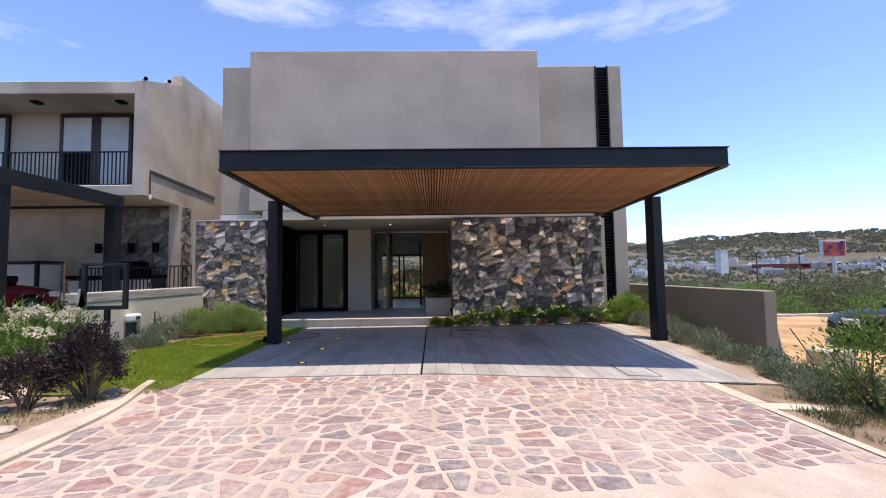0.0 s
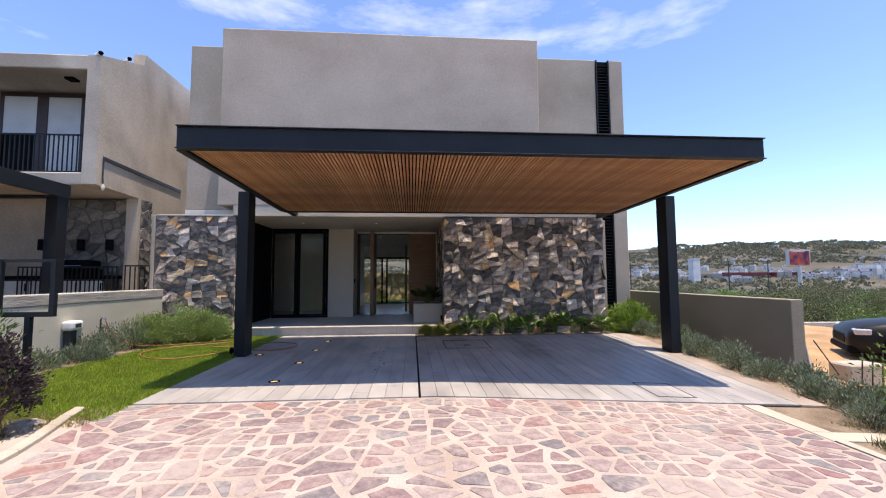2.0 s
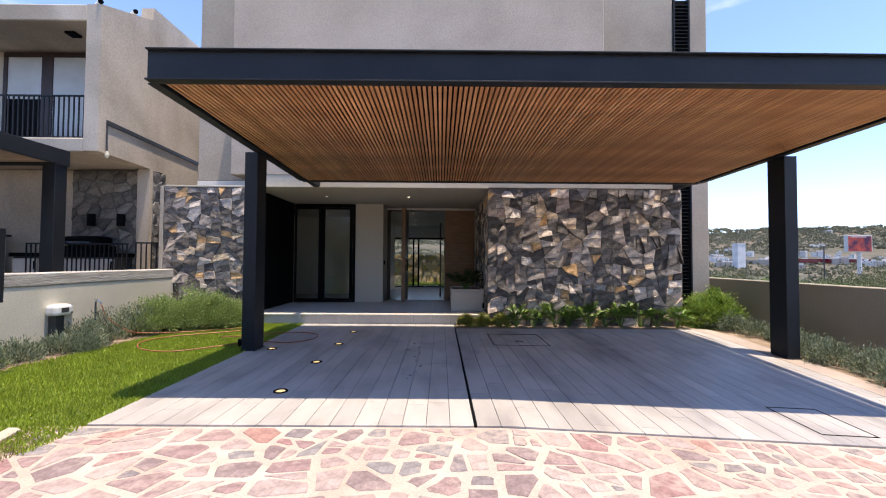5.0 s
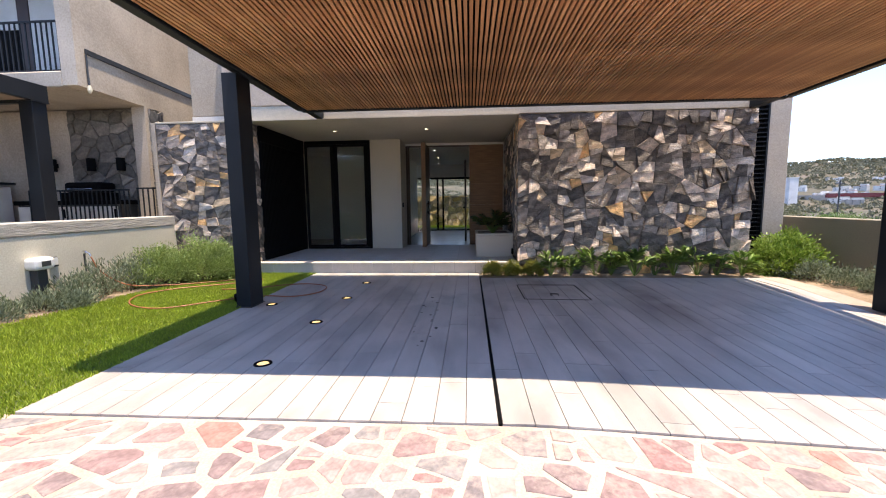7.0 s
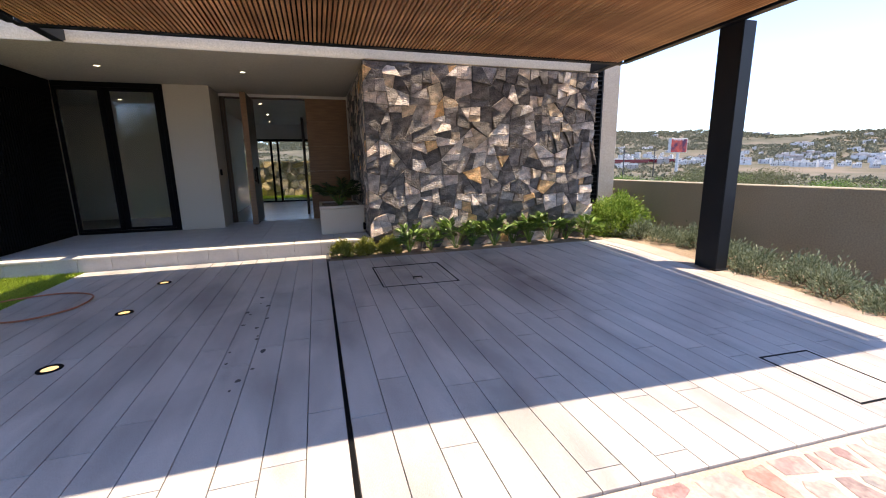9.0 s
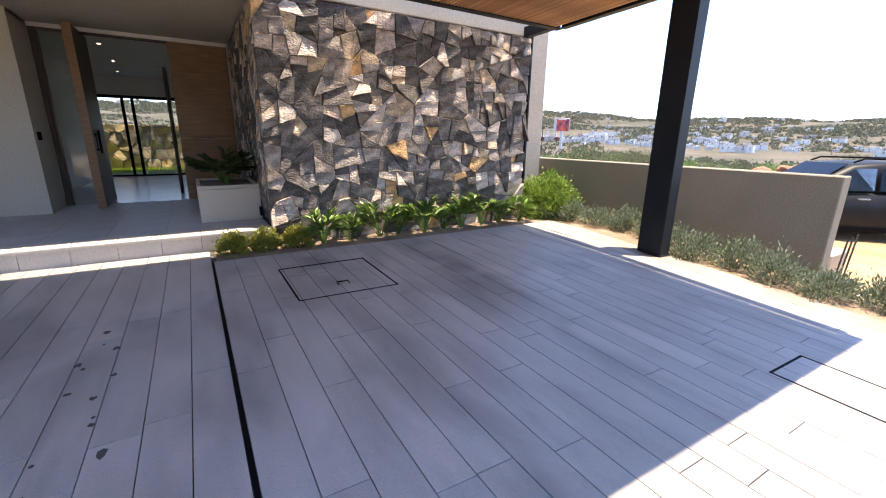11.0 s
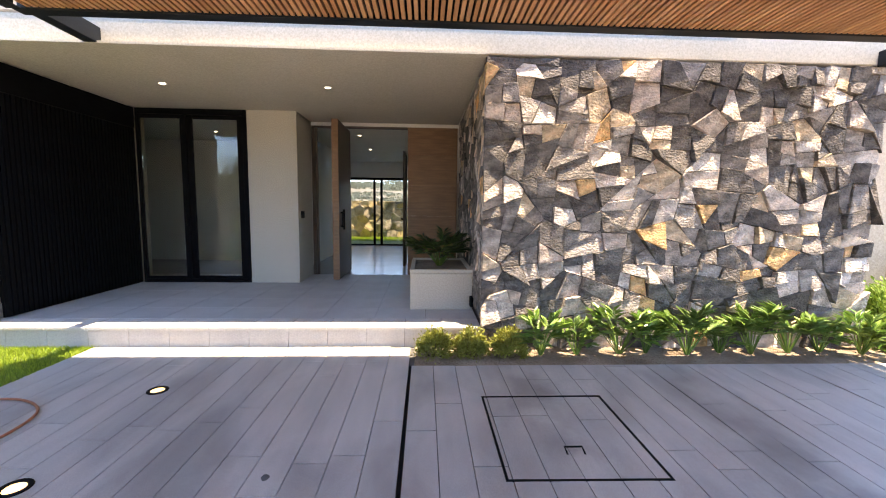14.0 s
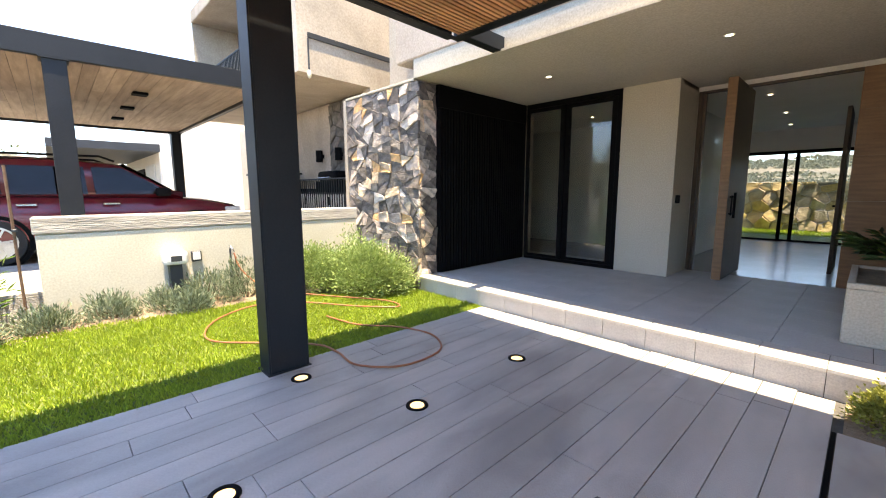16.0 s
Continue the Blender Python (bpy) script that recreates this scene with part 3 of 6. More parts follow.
# front door recess: frame, sidelight, oak panel, pivot door
D = 15.4
d1 = structure(thing("door_1", (-1.65, D, P), "tall dark wooden pivot door standing open", "door"), "tall dark wooden pivot door standing open", "door")
part("door_leaf", box(-1.715, -1.61, 14.79, 15.92, P + 0.01, 3.0, 0.004), DOOR_WOOD, d1)
part("edge_strip", box(-1.718, -1.607, 14.775, 14.788, P + 0.01, 3.0, 0.002), OAK_PANEL, d1, "light oak edge of the door")
h1 = part("handle", box(-1.565, -1.535, 14.9, 14.93, 1.15, 1.5, 0.005), MATT_BLACK, d1, "black bar handle")
part("bracket", box(-1.61, -1.566, 14.905, 14.925, 1.2, 1.22), MATT_BLACK, h1)
part("bracket", box(-1.61, -1.566, 14.905, 14.925, 1.43, 1.45), MATT_BLACK, h1)
part("lock_plate", box(-1.61, -1.60, 15.0, 15.06, 1.18, 1.46, 0.002), MATT_BLACK, d1)
part("frame_post", box(-2.216, -2.16, D, D + 0.1, P, 3.0), DOOR_WOOD, d1)
part("frame_head", box(-2.216, -0.47, D, D + 0.1, 2.97, CEIL - 0.003), DOOR_WOOD, d1)
sd = part("sidelight", box(-2.155, -2.12, D + 0.02, D + 0.08, P, 2.968), DOOR_WOOD, d1)
pg = part("pane", box(-2.118, -1.75, D + 0.045, D + 0.052, P + 0.004, 2.966), GLASS, sd)
pg.visible_shadow = False
panel = thing("oak_wall_panel", (0, D, P), "oak veneer wall panel beside the front door", "wall panel")
for i in range(5):
    z0 = P + i * (CEIL - P) / 5
    part("board", box(-0.47, 0.44, D, D + 0.05, z0 + 0.001, z0 + (CEIL - P) / 5 - 0.001, 0.001), OAK_PANEL, panel)
structure(part("wall_behind_panel", box(-0.465, 0.75, D + 0.052, D + 0.2, P, 3.098), PLASTER), "plain wall behind the oak panel", "wall")

# ---- inside ----
FAR = 21.3
structure(part("floor_hall", box(-6.6, 5.02, 15.402, FAR + 0.3, P - 0.2, P - 0.004), HALL_TILE), "pale grey tiled hall floor", "floor")
structure(part("floor_room", box(-6.6, -2.6, 14.66, 15.4, P - 0.2, P - 0.004), PORCH_TILE), "pale grey tiled room floor", "floor")
structure(part("ceiling_hall", box(-6.6, 5.02, 15.39, FAR + 0.2, 3.0, 3.098), PLASTER), "white plaster hall ceiling", "ceiling")
structure(part("ceiling_room", box(-6.6, -2.22, 14.66, 15.388, 3.0, 3.098), PLASTER), "white plaster room ceiling", "ceiling")
structure(part("wall_hall_left", box(-2.7, -2.55, 15.382, 20.4, P, 3.0), PLASTER), "white plaster hall wall", "wall")
structure(part("wall_hall_right", box(-0.465, -0.3, 15.61, 17.6, P, 3.0), PLASTER), "white plaster hall wall", "wall")
structure(part("wall_room_back", box(-6.6, -2.702, 17.4, 17.55, P, 3.0), PLASTER), "white plaster wall of the bare room", "wall")
hd = thing("inner_door", (-0.55, 17.0, P), "dark wooden inner door standing open in the hall", "door")
part("door_leaf", box(-0.62, -0.57, 16.5, 17.45, P, 2.72, 0.003), DOOR_WOOD, hd)
part("door_handle", box(-0.66, -0.621, 16.56, 16.68, 1.28, 1.31, 0.003), MATT_BLACK, hd)
w2 = structure(thing("window_2", (-2, FAR, P), "black-framed sliding garden doors at the far end", "window"), "black-framed sliding garden doors at the far end", "window")
bar("frame_head", -6.4, 4.8, FAR, FAR + 0.1, 2.42, 2.5, w2)
bar("frame_sill", -6.4, 4.8, FAR, FAR + 0.1, P - 0.003, P + 0.04, w2)
structure(part("wall_far_head", box(-6.6, 5.02, FAR, FAR + 0.15, 2.502, 3.0), PLASTER), "white plaster band above the garden doors", "wall")
for x in (-6.4, -4.4, -1.85, -1.62, 0.6, 2.7, 4.72):
    bar("mullion", x, x + 0.075, FAR + 0.02, FAR + 0.08, P + 0.042, 2.418, w2)
for x0, x1 in ((-6.32, -4.41), (-4.32, -1.86), (-1.54, 0.59), (0.68, 2.69), (2.78, 4.71)):
    g = part("pane", box(x0, x1, FAR + 0.047, FAR + 0.053, P + 0.042, 2.418), GLASS, w2)
    g.visible_shadow = False


def downlight(x, y, z, lit=GLOW_WHITE):
    d = thing("downlight", (x, y, z), "small round recessed ceiling downlight, lit", "ceiling light", "recessed ceiling lights")
    part("trim_ring", lathe([(0.05, -0.001), (0.05, -0.006), (0.036, -0.008), (0.033, -0.002)], Matrix.Translation((x, y, z)), 20), WHITE_PLASTIC, d)
    part("lens", lathe([(0.032, -0.0035), (0.02, -0.0045), (0.001, -0.005)], Matrix.Translation((x, y, z)), 16), lit, d)


for x, y in ((-1.40, 13.2), (-3.45, 13.2)):
    downlight(x, y, CEIL)
for x, y in ((-1.5, 16.35), (-1.68, 20.3), (-1.55, 18.4), (-4.3, 16.2), (-3.5, 16.2)):
    downlight(x, y, 3.0)

# planter in the porch
pl = thing("planter", (0.06, 13.3, P), "square cream stucco planter standing on the porch", "planter")
part("body", box(-0.33, 0.45, 12.75, 13.95, P, 0.74, 0.01), STUCCO_PORCH, pl)
for x0, x1, y0, y1 in ((-0.33, 0.45, 12.75, 12.80), (-0.33, 0.45, 13.90, 13.95), (-0.33, -0.28, 12.803, 13.897), (0.40, 0.45, 12.803, 13.897)):
    part("rim", box(x0, x1, y0, y1, 0.742, 0.785, 0.004), STUCCO_PORCH, pl)
part("soil", box(-0.278, 0.398, 12.805, 13.895, 0.741, 0.76), SOIL, pl)
sock = thing("wall_socket", (0.44, 12.6, 0.42), "small dark outdoor socket on the stone return", "socket")
part("plate", box(0.40, 0.44, 12.55, 12.66, 0.36, 0.48, 0.006), MATT_BLACK, sock)
num = thing("house_number", (-2.22, 14.78, 1.41), "small dark metal house numerals on the pier", "house number")
for k in range(3):
    part("numeral", box(-2.216, -2.206, 14.665 + k * 0.07, 14.71 + k * 0.07, 1.345, 1.465, 0.003), MATT_BLACK, num)

# ---- garden behind the house ----
structure(part("lawn_back", box(-9, 9, FAR + 0.32, 25.4, -0.2, P - 0.05), LAWN_SOIL), "small back lawn behind the garden doors", "lawn")

# ---- carport canopy ----
CX0, CX1, CY0, CY1, CZ0, CZ1 = -3.43, 4.73, 6.88, 11.42, 3.124, 3.434
can = thing("carport_canopy", (0.6, 9.3, 0.07), "black steel carport canopy with a slatted wooden soffit", "carport")


def beam(name, x0, x1, y0, y1, inward):
    """An I-section edge beam: a web and two flanges."""
    b = part(name, box(x0, x1, y0, y1, CZ0 + 0.014, CZ1 - 0.014), STEEL, can)
    fx0, fx1, fy0, fy1 = (x0 - 0.045, x1 + 0.045, y0, y1) if inward == 'x' else (x0, x1, y0 - 0.045, y1 + 0.045)
    part("flange", box(fx0, fx1, fy0, fy1, CZ1 - 0.0138, CZ1, 0.002), STEEL, b)
    part("flange", box(fx0, fx1, fy0, fy1, CZ0, CZ0 + 0.0138, 0.002), STEEL, b)


beam("edge_beam", CX0 - 0.0, CX1, CY0 + 0.045, CY0 + 0.065, 'y')
beam("edge_beam", CX0, CX1, CY1 - 0.065, CY1 - 0.045, 'y')
beam("edge_beam", CX0 + 0.002, CX0 + 0.02, CY0 + 0.112, CY1 - 0.112, 'x')
beam("edge_beam", CX1 - 0.02, CX1 - 0.002, CY0 + 0.112, CY1 - 0.112, 'x')
part("roof_deck", box(CX0 + 0.112, CX1 - 0.112, CY0 + 0.112, CY1 - 0.112, CZ1 - 0.06, CZ1 - 0.016), STEEL, can)
part("soffit_backing", box(CX0 + 0.112, CX1 - 0.112, CY0 + 0.112, CY1 - 0.112, CZ0 + 0.055, CZ0 + 0.07), MATT_BLACK, can)
n_slat = 150
pitch = (CX1 - CX0 - 0.24) / n_slat
s0 = part("slat", box(CX0 + 0.12, CX0 + 0.12 + pitch * 0.6, CY0 + 0.115, CY1 - 0.115, CZ0 + 0.012, CZ0 + 0.054), SLAT_WOOD, can)
for i in range(1, n_slat):
    o = new("slat", s0.data)
    o.parent, o.location = can, (i * pitch, 0, 0)
for x in (CX0 + 0.05, CX1 - 0.17):
    part("bracket", box(x, x + 0.12, CY1 - 0.02, 11.99, CZ0 + 0.004, CZ1 - 0.15, 0.004), STEEL, can)
for x in (-3.42, 4.75):
    sgn = -1 if x < 0 else 1
    zb = pave(x, 9.45)
    po = part("post", box(x + sgn * 0.09, x + sgn * 0.105, 9.30, 9.60, zb, CZ0 + 0.0), STEEL, can)
    part("flange", box(x, x + sgn * 0.195, 9.285, 9.30, zb, CZ0, 0.002), STEEL, po)
    part("flange", box(x, x + sgn * 0.195, 9.60, 9.615, zb, CZ0, 0.002), STEEL, po)
    part("side_plate", box(x, x + sgn * 0.012, 9.301, 9.599, zb, CZ0), STEEL, po)
    part("base_plate", box(x - sgn * 0.02, x + sgn * 0.21, 9.27, 9.63, zb - 0.005, zb + 0.012), STEEL, po)
    part("cap", box(x, x + sgn * 0.195, 9.30, 9.60, CZ0 - 0.004, CZ0 + 0.003), STEEL, po)

# the canopy falls a little towards the house
FALL = 0.0233
for me in {o.data for o in can.children_recursive}:
    for v in me.vertices:
        v.co.z -= FALL * v.co.y

# ---- paving ----
SX0, SX1, SY0, SY1 = -3.56, 4.75, 6.51, 12.02


def warped(name, x0, x1, y0, y1, low, high, mat, nx=10, ny=8, parent=None):
    """A paving sheet that follows the drive's fall."""
    vs, fs = [], []
    for k, dz in ((0, high), (1, low)):
        for j in range(ny + 1):
            for i in range(nx + 1):
                x, y = x0 + (x1 - x0) * i / nx, y0 + (y1 - y0) * j / ny
                vs.append((x, y, pave(x, y) + dz))
    n, off = nx + 1, (nx + 1) * (ny + 1)
    for j in range(ny):
        for i in range(nx):
            a = j * n + i
            fs += [(a, a + 1, a + n + 1, a + n), (off + a, off + a + n, off + a + n + 1, off + a + 1)]
    for i in range(nx):
        fs += [(i, off + i, off + i + 1, i + 1), (ny * n + i, ny * n + i + 1, off + ny * n + i + 1, off + ny * n + i)]
    for j in range(ny):
        fs += [(j * n, (j + 1) * n, off + (j + 1) * n, off + j * n), (j * n + nx, off + j * n + nx, off + (j + 1) * n + nx, (j + 1) * n + nx)]
    return raw(name, vs, fs, mat, parent)


slab = structure(warped("floor_carport", SX0, 4.62, SY0, 11.47, -0.16, -0.02, PLANK_JOINT), "carport floor bed with dark joints", "floor")
structure(warped("floor_carport_edge", -3.56, -0.24, 11.474, 12.02, -0.16, -0.02, PLANK_JOINT), "carport floor bed with dark joints", "floor")
structure(warped("path_side", 4.624, 4.98, SY0 - 0.02, 11.5, -0.16, 0.0, PATH_STONE, 2, 14), "pale concrete strip beside the carport floor", "path")
structure(warped("drive_bed", -4.05, 3.8, 1.0, SY0 - 0.003, -0.16, -0.016, FLAG_MORTAR, 20, 44), "pale mortar bed of the flagstone drive", "drive")
structure(warped("road", -14, 16, -14, 0.998, -0.2, -0.02, CONCRETE_PALE, 30, 14), "pale concrete street", "road")

# ---- plants ----


def leaf_mesh(p, d, up, ln, wd, fold=0.25):
    """Folded diamond leaves from arrays of base points, directions and sizes."""
    d = d / np.linalg.norm(d, axis=1, keepdims=True)
    s = np.cross(d, up)
    s /= np.linalg.norm(s, axis=1, keepdims=True) + 1e-9
    nrm = np.cross(s, d)
    ln, wd = ln[:, None], wd[:, None]
    mid = p + d * ln * 0.45
    v = np.stack([p, mid + s * wd * 0.5 + nrm * wd * fold, p + d * ln - nrm * ln * 0.08, mid - s * wd * 0.5 + nrm * wd * fold], axis=1).reshape(-1, 3)
    n = len(p)
    b = np.arange(n)[:, None] * 4
    f = np.concatenate([b + np.array([0, 1, 2]), b + np.array([0, 2, 3])], axis=1).reshape(-1, 3)
    return v, f


def unit(rng, n):
    a = rng.normal(size=(n, 3))
    return a / np.linalg.norm(a, axis=1, keepdims=True)


def bush(name, x, y, z, rx, ry, h, seed, leaf, stem, label, category="shrub", group="", clumps=40, per=40, ll=0.06, lw=0.025, rise=0.7, clump_r=0.16, low=0.15, stems=9, base_r=0.15, parent_parts=None):
    """A shrub: stems that fork towards clumps, and leaves set round the clumps."""
    rng = np.random.default_rng(seed)
    ob = thing(name, (x, y, z), label, category, group)
    cd = unit(rng, clumps)
    cd[:, 2] = np.abs(cd[:, 2])
    rad = rng.uniform(0.45, 1.0, clumps) ** 0.6
    c = np.stack([x + cd[:, 0] * rx * rad, y + cd[:, 1] * ry * rad, z + h * (low + (1 - low) * cd[:, 2] * rad * rng.uniform(0.8, 1.12, clumps))], axis=1)
    bm = bmesh.new()
    for i in range(min(stems, clumps)):
        e = Vector(c[i])
        b = Vector((x + rng.normal() * base_r * rx, y + rng.normal() * base_r * ry, z - 0.03))
        m = b.lerp(e, 0.5) + Vector((rng.normal() * 0.03, rng.normal() * 0.03, 0.05 * h))
        tube([b, m, e], 0.006 + 0.012 * h, 5, bm, 0.3)
    part("stem", bm, stem, ob)
    k = rng.integers(0, clumps, clumps * per)
    off = rng.normal(size=(clumps * per, 3)) * clump_r * np.array([1, 1, 0.8])
    p = c[k] + off
    p[:, 2] = np.maximum(p[:, 2], z + 0.02)
    out = (p - np.array([x, y, z + h * 0.3])) / np.array([rx, ry, h])
    d = out + unit(rng, len(p)) * 0.8 + np.array([0, 0, rise])
    ln = ll * rng.uniform(0.6, 1.3, len(p))
    v, f = leaf_mesh(p, d, unit(rng, len(p)) + np.array([0, 0, 1.0]), ln, ln * lw / ll)
    part_ob = raw("foliage", v, f, leaf, ob)
    return ob, c


STEM = material("woody_stem", (0.09, 0.065, 0.04), (0.15, 0.11, 0.07), 6, 0.9, 0, 0.4, 50)
LEAF_GREEN = leaf_material("bright_green_leaf", (0.10, 0.19, 0.03), (0.20, 0.31, 0.07))
LEAF_HEDGE = leaf_material("fresh_hedge_leaf", (0.19, 0.28, 0.075), (0.38, 0.48, 0.18))
LEAF_FRESH = leaf_material("light_green_leaf", (0.15, 0.26, 0.035), (0.33, 0.45, 0.1))
LEAF_SAGE = leaf_material("grey_green_leaf", (0.13, 0.17, 0.10), (0.32, 0.38, 0.26), 0.7)
LEAF_DARK = leaf_material("dark_leaf", (0.025, 0.05, 0.012), (0.06, 0.11, 0.025), 0.4)
LEAF_TROPIC = leaf_material("glossy_tropical_leaf", (0.10, 0.21, 0.03), (0.29, 0.42, 0.10), 0.35)
LEAF_YELLOW = leaf_material("yellow_green_leaf", (0.22, 0.22, 0.03), (0.33, 0.34, 0.07))
LEAF_PURPLE = leaf_material("purple_black_leaf", (0.02, 0.011, 0.015), (0.06, 0.034, 0.042), 0.6, 0.12)
LEAF_SCRUB = leaf_material("scrub_leaf", (0.085, 0.10, 0.04), (0.17, 0.18, 0.085), 0.7)
PETAL = leaf_material("cream_petal", (0.66, 0.60, 0.46), (0.8, 0.76, 0.62), 0.6, 0.3)
GRASS = leaf_material("lawn_blade", (0.2, 0.30, 0.02), (0.36, 0.46, 0.05), 0.6, 0.3)
STRAW = leaf_material("dry_grass", (0.28, 0.22, 0.09), (0.42, 0.34, 0.16), 0.8, 0.2)

HOSE_RUST = material("rusty_steel", (0.13, 0.075, 0.045), (0.2, 0.12, 0.08), 9, 0.85, 0.2, 0.3, 60)

# lawn
LX0, LX1 = -6.0, -3.57


def lawn_left(y):
    """The lawn's far edge along the planted bed."""
    return -5.95 + 0.75 * smooth(9.8, 11.6, y) + 0.08 * math.sin(y * 2.1)


def lawn_front(x):
    return 6.0 + 0.25 * clamp((-x - 3.6) / 2)


lawn = structure(warped("lawn", -6.45, SX0 - 0.005, 5.9, 12.05, -0.2, -0.02, LAWN_SOIL, 8, 12), "green front lawn beside the carport", "lawn")
structure(warped("planting_bed_left", -6.46, -5.9, 7.6, 12.0, -0.22, -0.012, SOIL, 4, 10), "bare soil bed along the garden wall", "bed")


def blades(name, n, seed, region, h, mat, label, cat):
    rng = np.random.default_rng(seed)
    x, y = rng.uniform(region[0], region[1], n), rng.uniform(region[2], region[3], n)
    ok = np.array([region[4](a, b) for a, b in zip(x, y)])
    x, y = x[ok], y[ok]
    z = np.array([pave(a, b) for a, b in zip(x, y)]) - 0.025
    d = rng.normal(size=(len(x), 3)) * np.array([0.45, 0.45, 0.1]) + np.array([0, 0, 1.0])
    ln = h * rng.uniform(0.5, 1.3, len(x))
    v, f = leaf_mesh(np.stack([x, y, z], 1), d, unit(rng, len(x)), ln, ln * 0 + 0.009)
    return tagged(raw(name, v, f, mat), label, cat, "", "stuff")


blades("grass", 90000, 5, (LX0 - 0.3, LX1 + 0.02, 5.95, 12.03, lambda a, b: a > lawn_left(b) and b > lawn_front(a)), 0.05, GRASS, "short green lawn grass", "grass")
blades("dry_grass", 5200, 6, (-6.3, -3.6, 5.8, 6.5, lambda a, b: abs(b - lawn_front(a)) < 0.22), 0.05, STRAW, "dry straw-coloured grass at the lawn edge", "grass")

# hedge-like shrub beside the left stone wall, and low shrubs along the garden wall
bush("leafy_shrub", -5.5, 11.42, 0.05, 0.76, 0.44, 0.76, 11, LEAF_HEDGE, STEM, "dense bright green shrub beside the stone wall", clumps=170, per=105, ll=0.044, lw=0.019, clump_r=0.085, low=0.1)
bush("leafy_shrub", -6.0, 10.95, 0.05, 0.42, 0.5, 0.66, 12, LEAF_HEDGE, STEM, "dense bright green shrub beside the garden wall", clumps=110, per=95, ll=0.044, lw=0.019, clump_r=0.075, low=0.1)
bush("leafy_shrub", -5.02, 11.62, 0.05, 0.28, 0.3, 0.66, 13, LEAF_HEDGE, STEM, "dense bright green shrub beside the stone wall", clumps=70, per=90, ll=0.044, lw=0.019, clump_r=0.075, low=0.1)
for i, (x, y, r, h) in enumerate(((-6.2, 8.0, 0.2, 0.24), (-6.25, 8.55, 0.18, 0.28), (-6.2, 9.1, 0.22, 0.3), (-6.2, 9.55, 0.26, 0.46), (-6.22, 10.05, 0.3, 0.55), (-6.15, 10.5, 0.3, 0.58), (-6.05, 7.45, 0.2, 0.26), (-5.98, 9.3, 0.16, 0.22))):
    bush("lavender_bush", x, y, 0.04, r, r * 1.1, h, 30 + i, LEAF_SAGE, STEM, "low grey-green lavender bush on the soil bed", group="lavender along the walls", clumps=40, per=34, ll=0.06, lw=0.015, rise=1.4, clump_r=0.06, low=0.1)

# bed along the stone wall
structure(warped("planting_bed_wall", -0.24, 4.98, 11.475, 12.04, -0.2, -0.012, SOIL, 8, 3), "narrow soil bed under the stone wall", "bed")
structure(warped("planting_bed_right", 4.985, 6.08, 6.0, 13.2, -0.25, -0.02, SOIL, 4, 14), "soil bed along the boundary wall", "bed")
for i, x in enumerate((-0.04, 0.33, 0.71)):
    bush("round_shrub", x, 11.74, 0.05, 0.155, 0.14, 0.27, 60 + i, LEAF_YELLOW, STEM, "small clipped yellow-green shrub by the step", group="clipped shrubs by the step", clumps=60, per=50, ll=0.03, lw=0.018, clump_r=0.03, low=0.15)


def tropic(x, y, z, r, h, seed, mat=LEAF_TROPIC, name="broadleaf_plant", label="glossy green broad-leaved plant under the stone wall", group="broad-leaved plants under the wall", n=19):
    """A rosette of long, lobed leaves on arching stalks."""
    rng = np.random.default_rng(seed)
    ob = thing(name, (x, y, z), label, "plant", group)
    bm = bmesh.new()
    ps, ds, ls = [], [], []
    for i in range(n):
        a, o = rng.uniform(0, 6.28), rng.uniform(0.35, 1.0)
        e = Vector((x + math.cos(a) * r * o, y + math.sin(a) * r * o * 0.8, z + h * rng.uniform(0.45, 1.0) * (1.1 - 0.35 * o)))
        b = Vector((x, y, z - 0.02))
        m = b.lerp(e, 0.55) + Vector((0, 0, h * 0.16))
        tube([b, m, e], 0.006, 4, bm, 0.5)
        out = (e - m).normalized()
        side = out.cross(Vector((0, 0, 1))).normalized()
        for t in np.linspace(0.0, 1.0, 6):
            for sg in (-1, 1):
                q = m.lerp(e, 0.35 + 0.65 * t)
                ps.append(q)
                ds.append(out * 0.8 + side * sg * 0.75 + Vector((0, 0, rng.uniform(-0.25, 0.2))))
                ls.append(h * rng.uniform(0.22, 0.34) * (1.15 - 0.5 * abs(t - 0.4)))
    part("stalk", bm, LEAF_GREEN, ob)
    ps, ds, ls = np.array([list(p) for p in ps]), np.array([list(p) for p in ds]), np.array(ls)
    v, f = leaf_mesh(ps, ds, np.tile([0.0, 0.0, 1.0], (len(ps), 1)) + rng.normal(size=ps.shape) * 0.2, ls * 1.1, ls * 0.3, 0.22)
    raw("foliage", v, f, mat, ob)


for i in range(10):
    rr = random.Random(200 + i)
    big = (1.0, 0.8, 1.15, 0.9, 1.2, 0.75, 1.1, 1.25, 0.85, 1.0)[i]
    tropic(1.1 + i * 0.375 + rr.uniform(-0.06, 0.06), 11.8 + rr.uniform(-0.05, 0.03), 0.05, 0.27 * big, 0.47 * big, 200 + i, LEAF_GREEN if i % 3 == 1 else LEAF_TROPIC)
bush("leafy_shrub", 5.4, 12.0, 0.02, 0.54, 0.48, 0.78, 71, LEAF_FRESH, STEM, "bright green leafy shrub at the house corner", clumps=150, per=85, ll=0.062, lw=0.03, clump_r=0.075, low=0.08)
rb = random.Random(8)
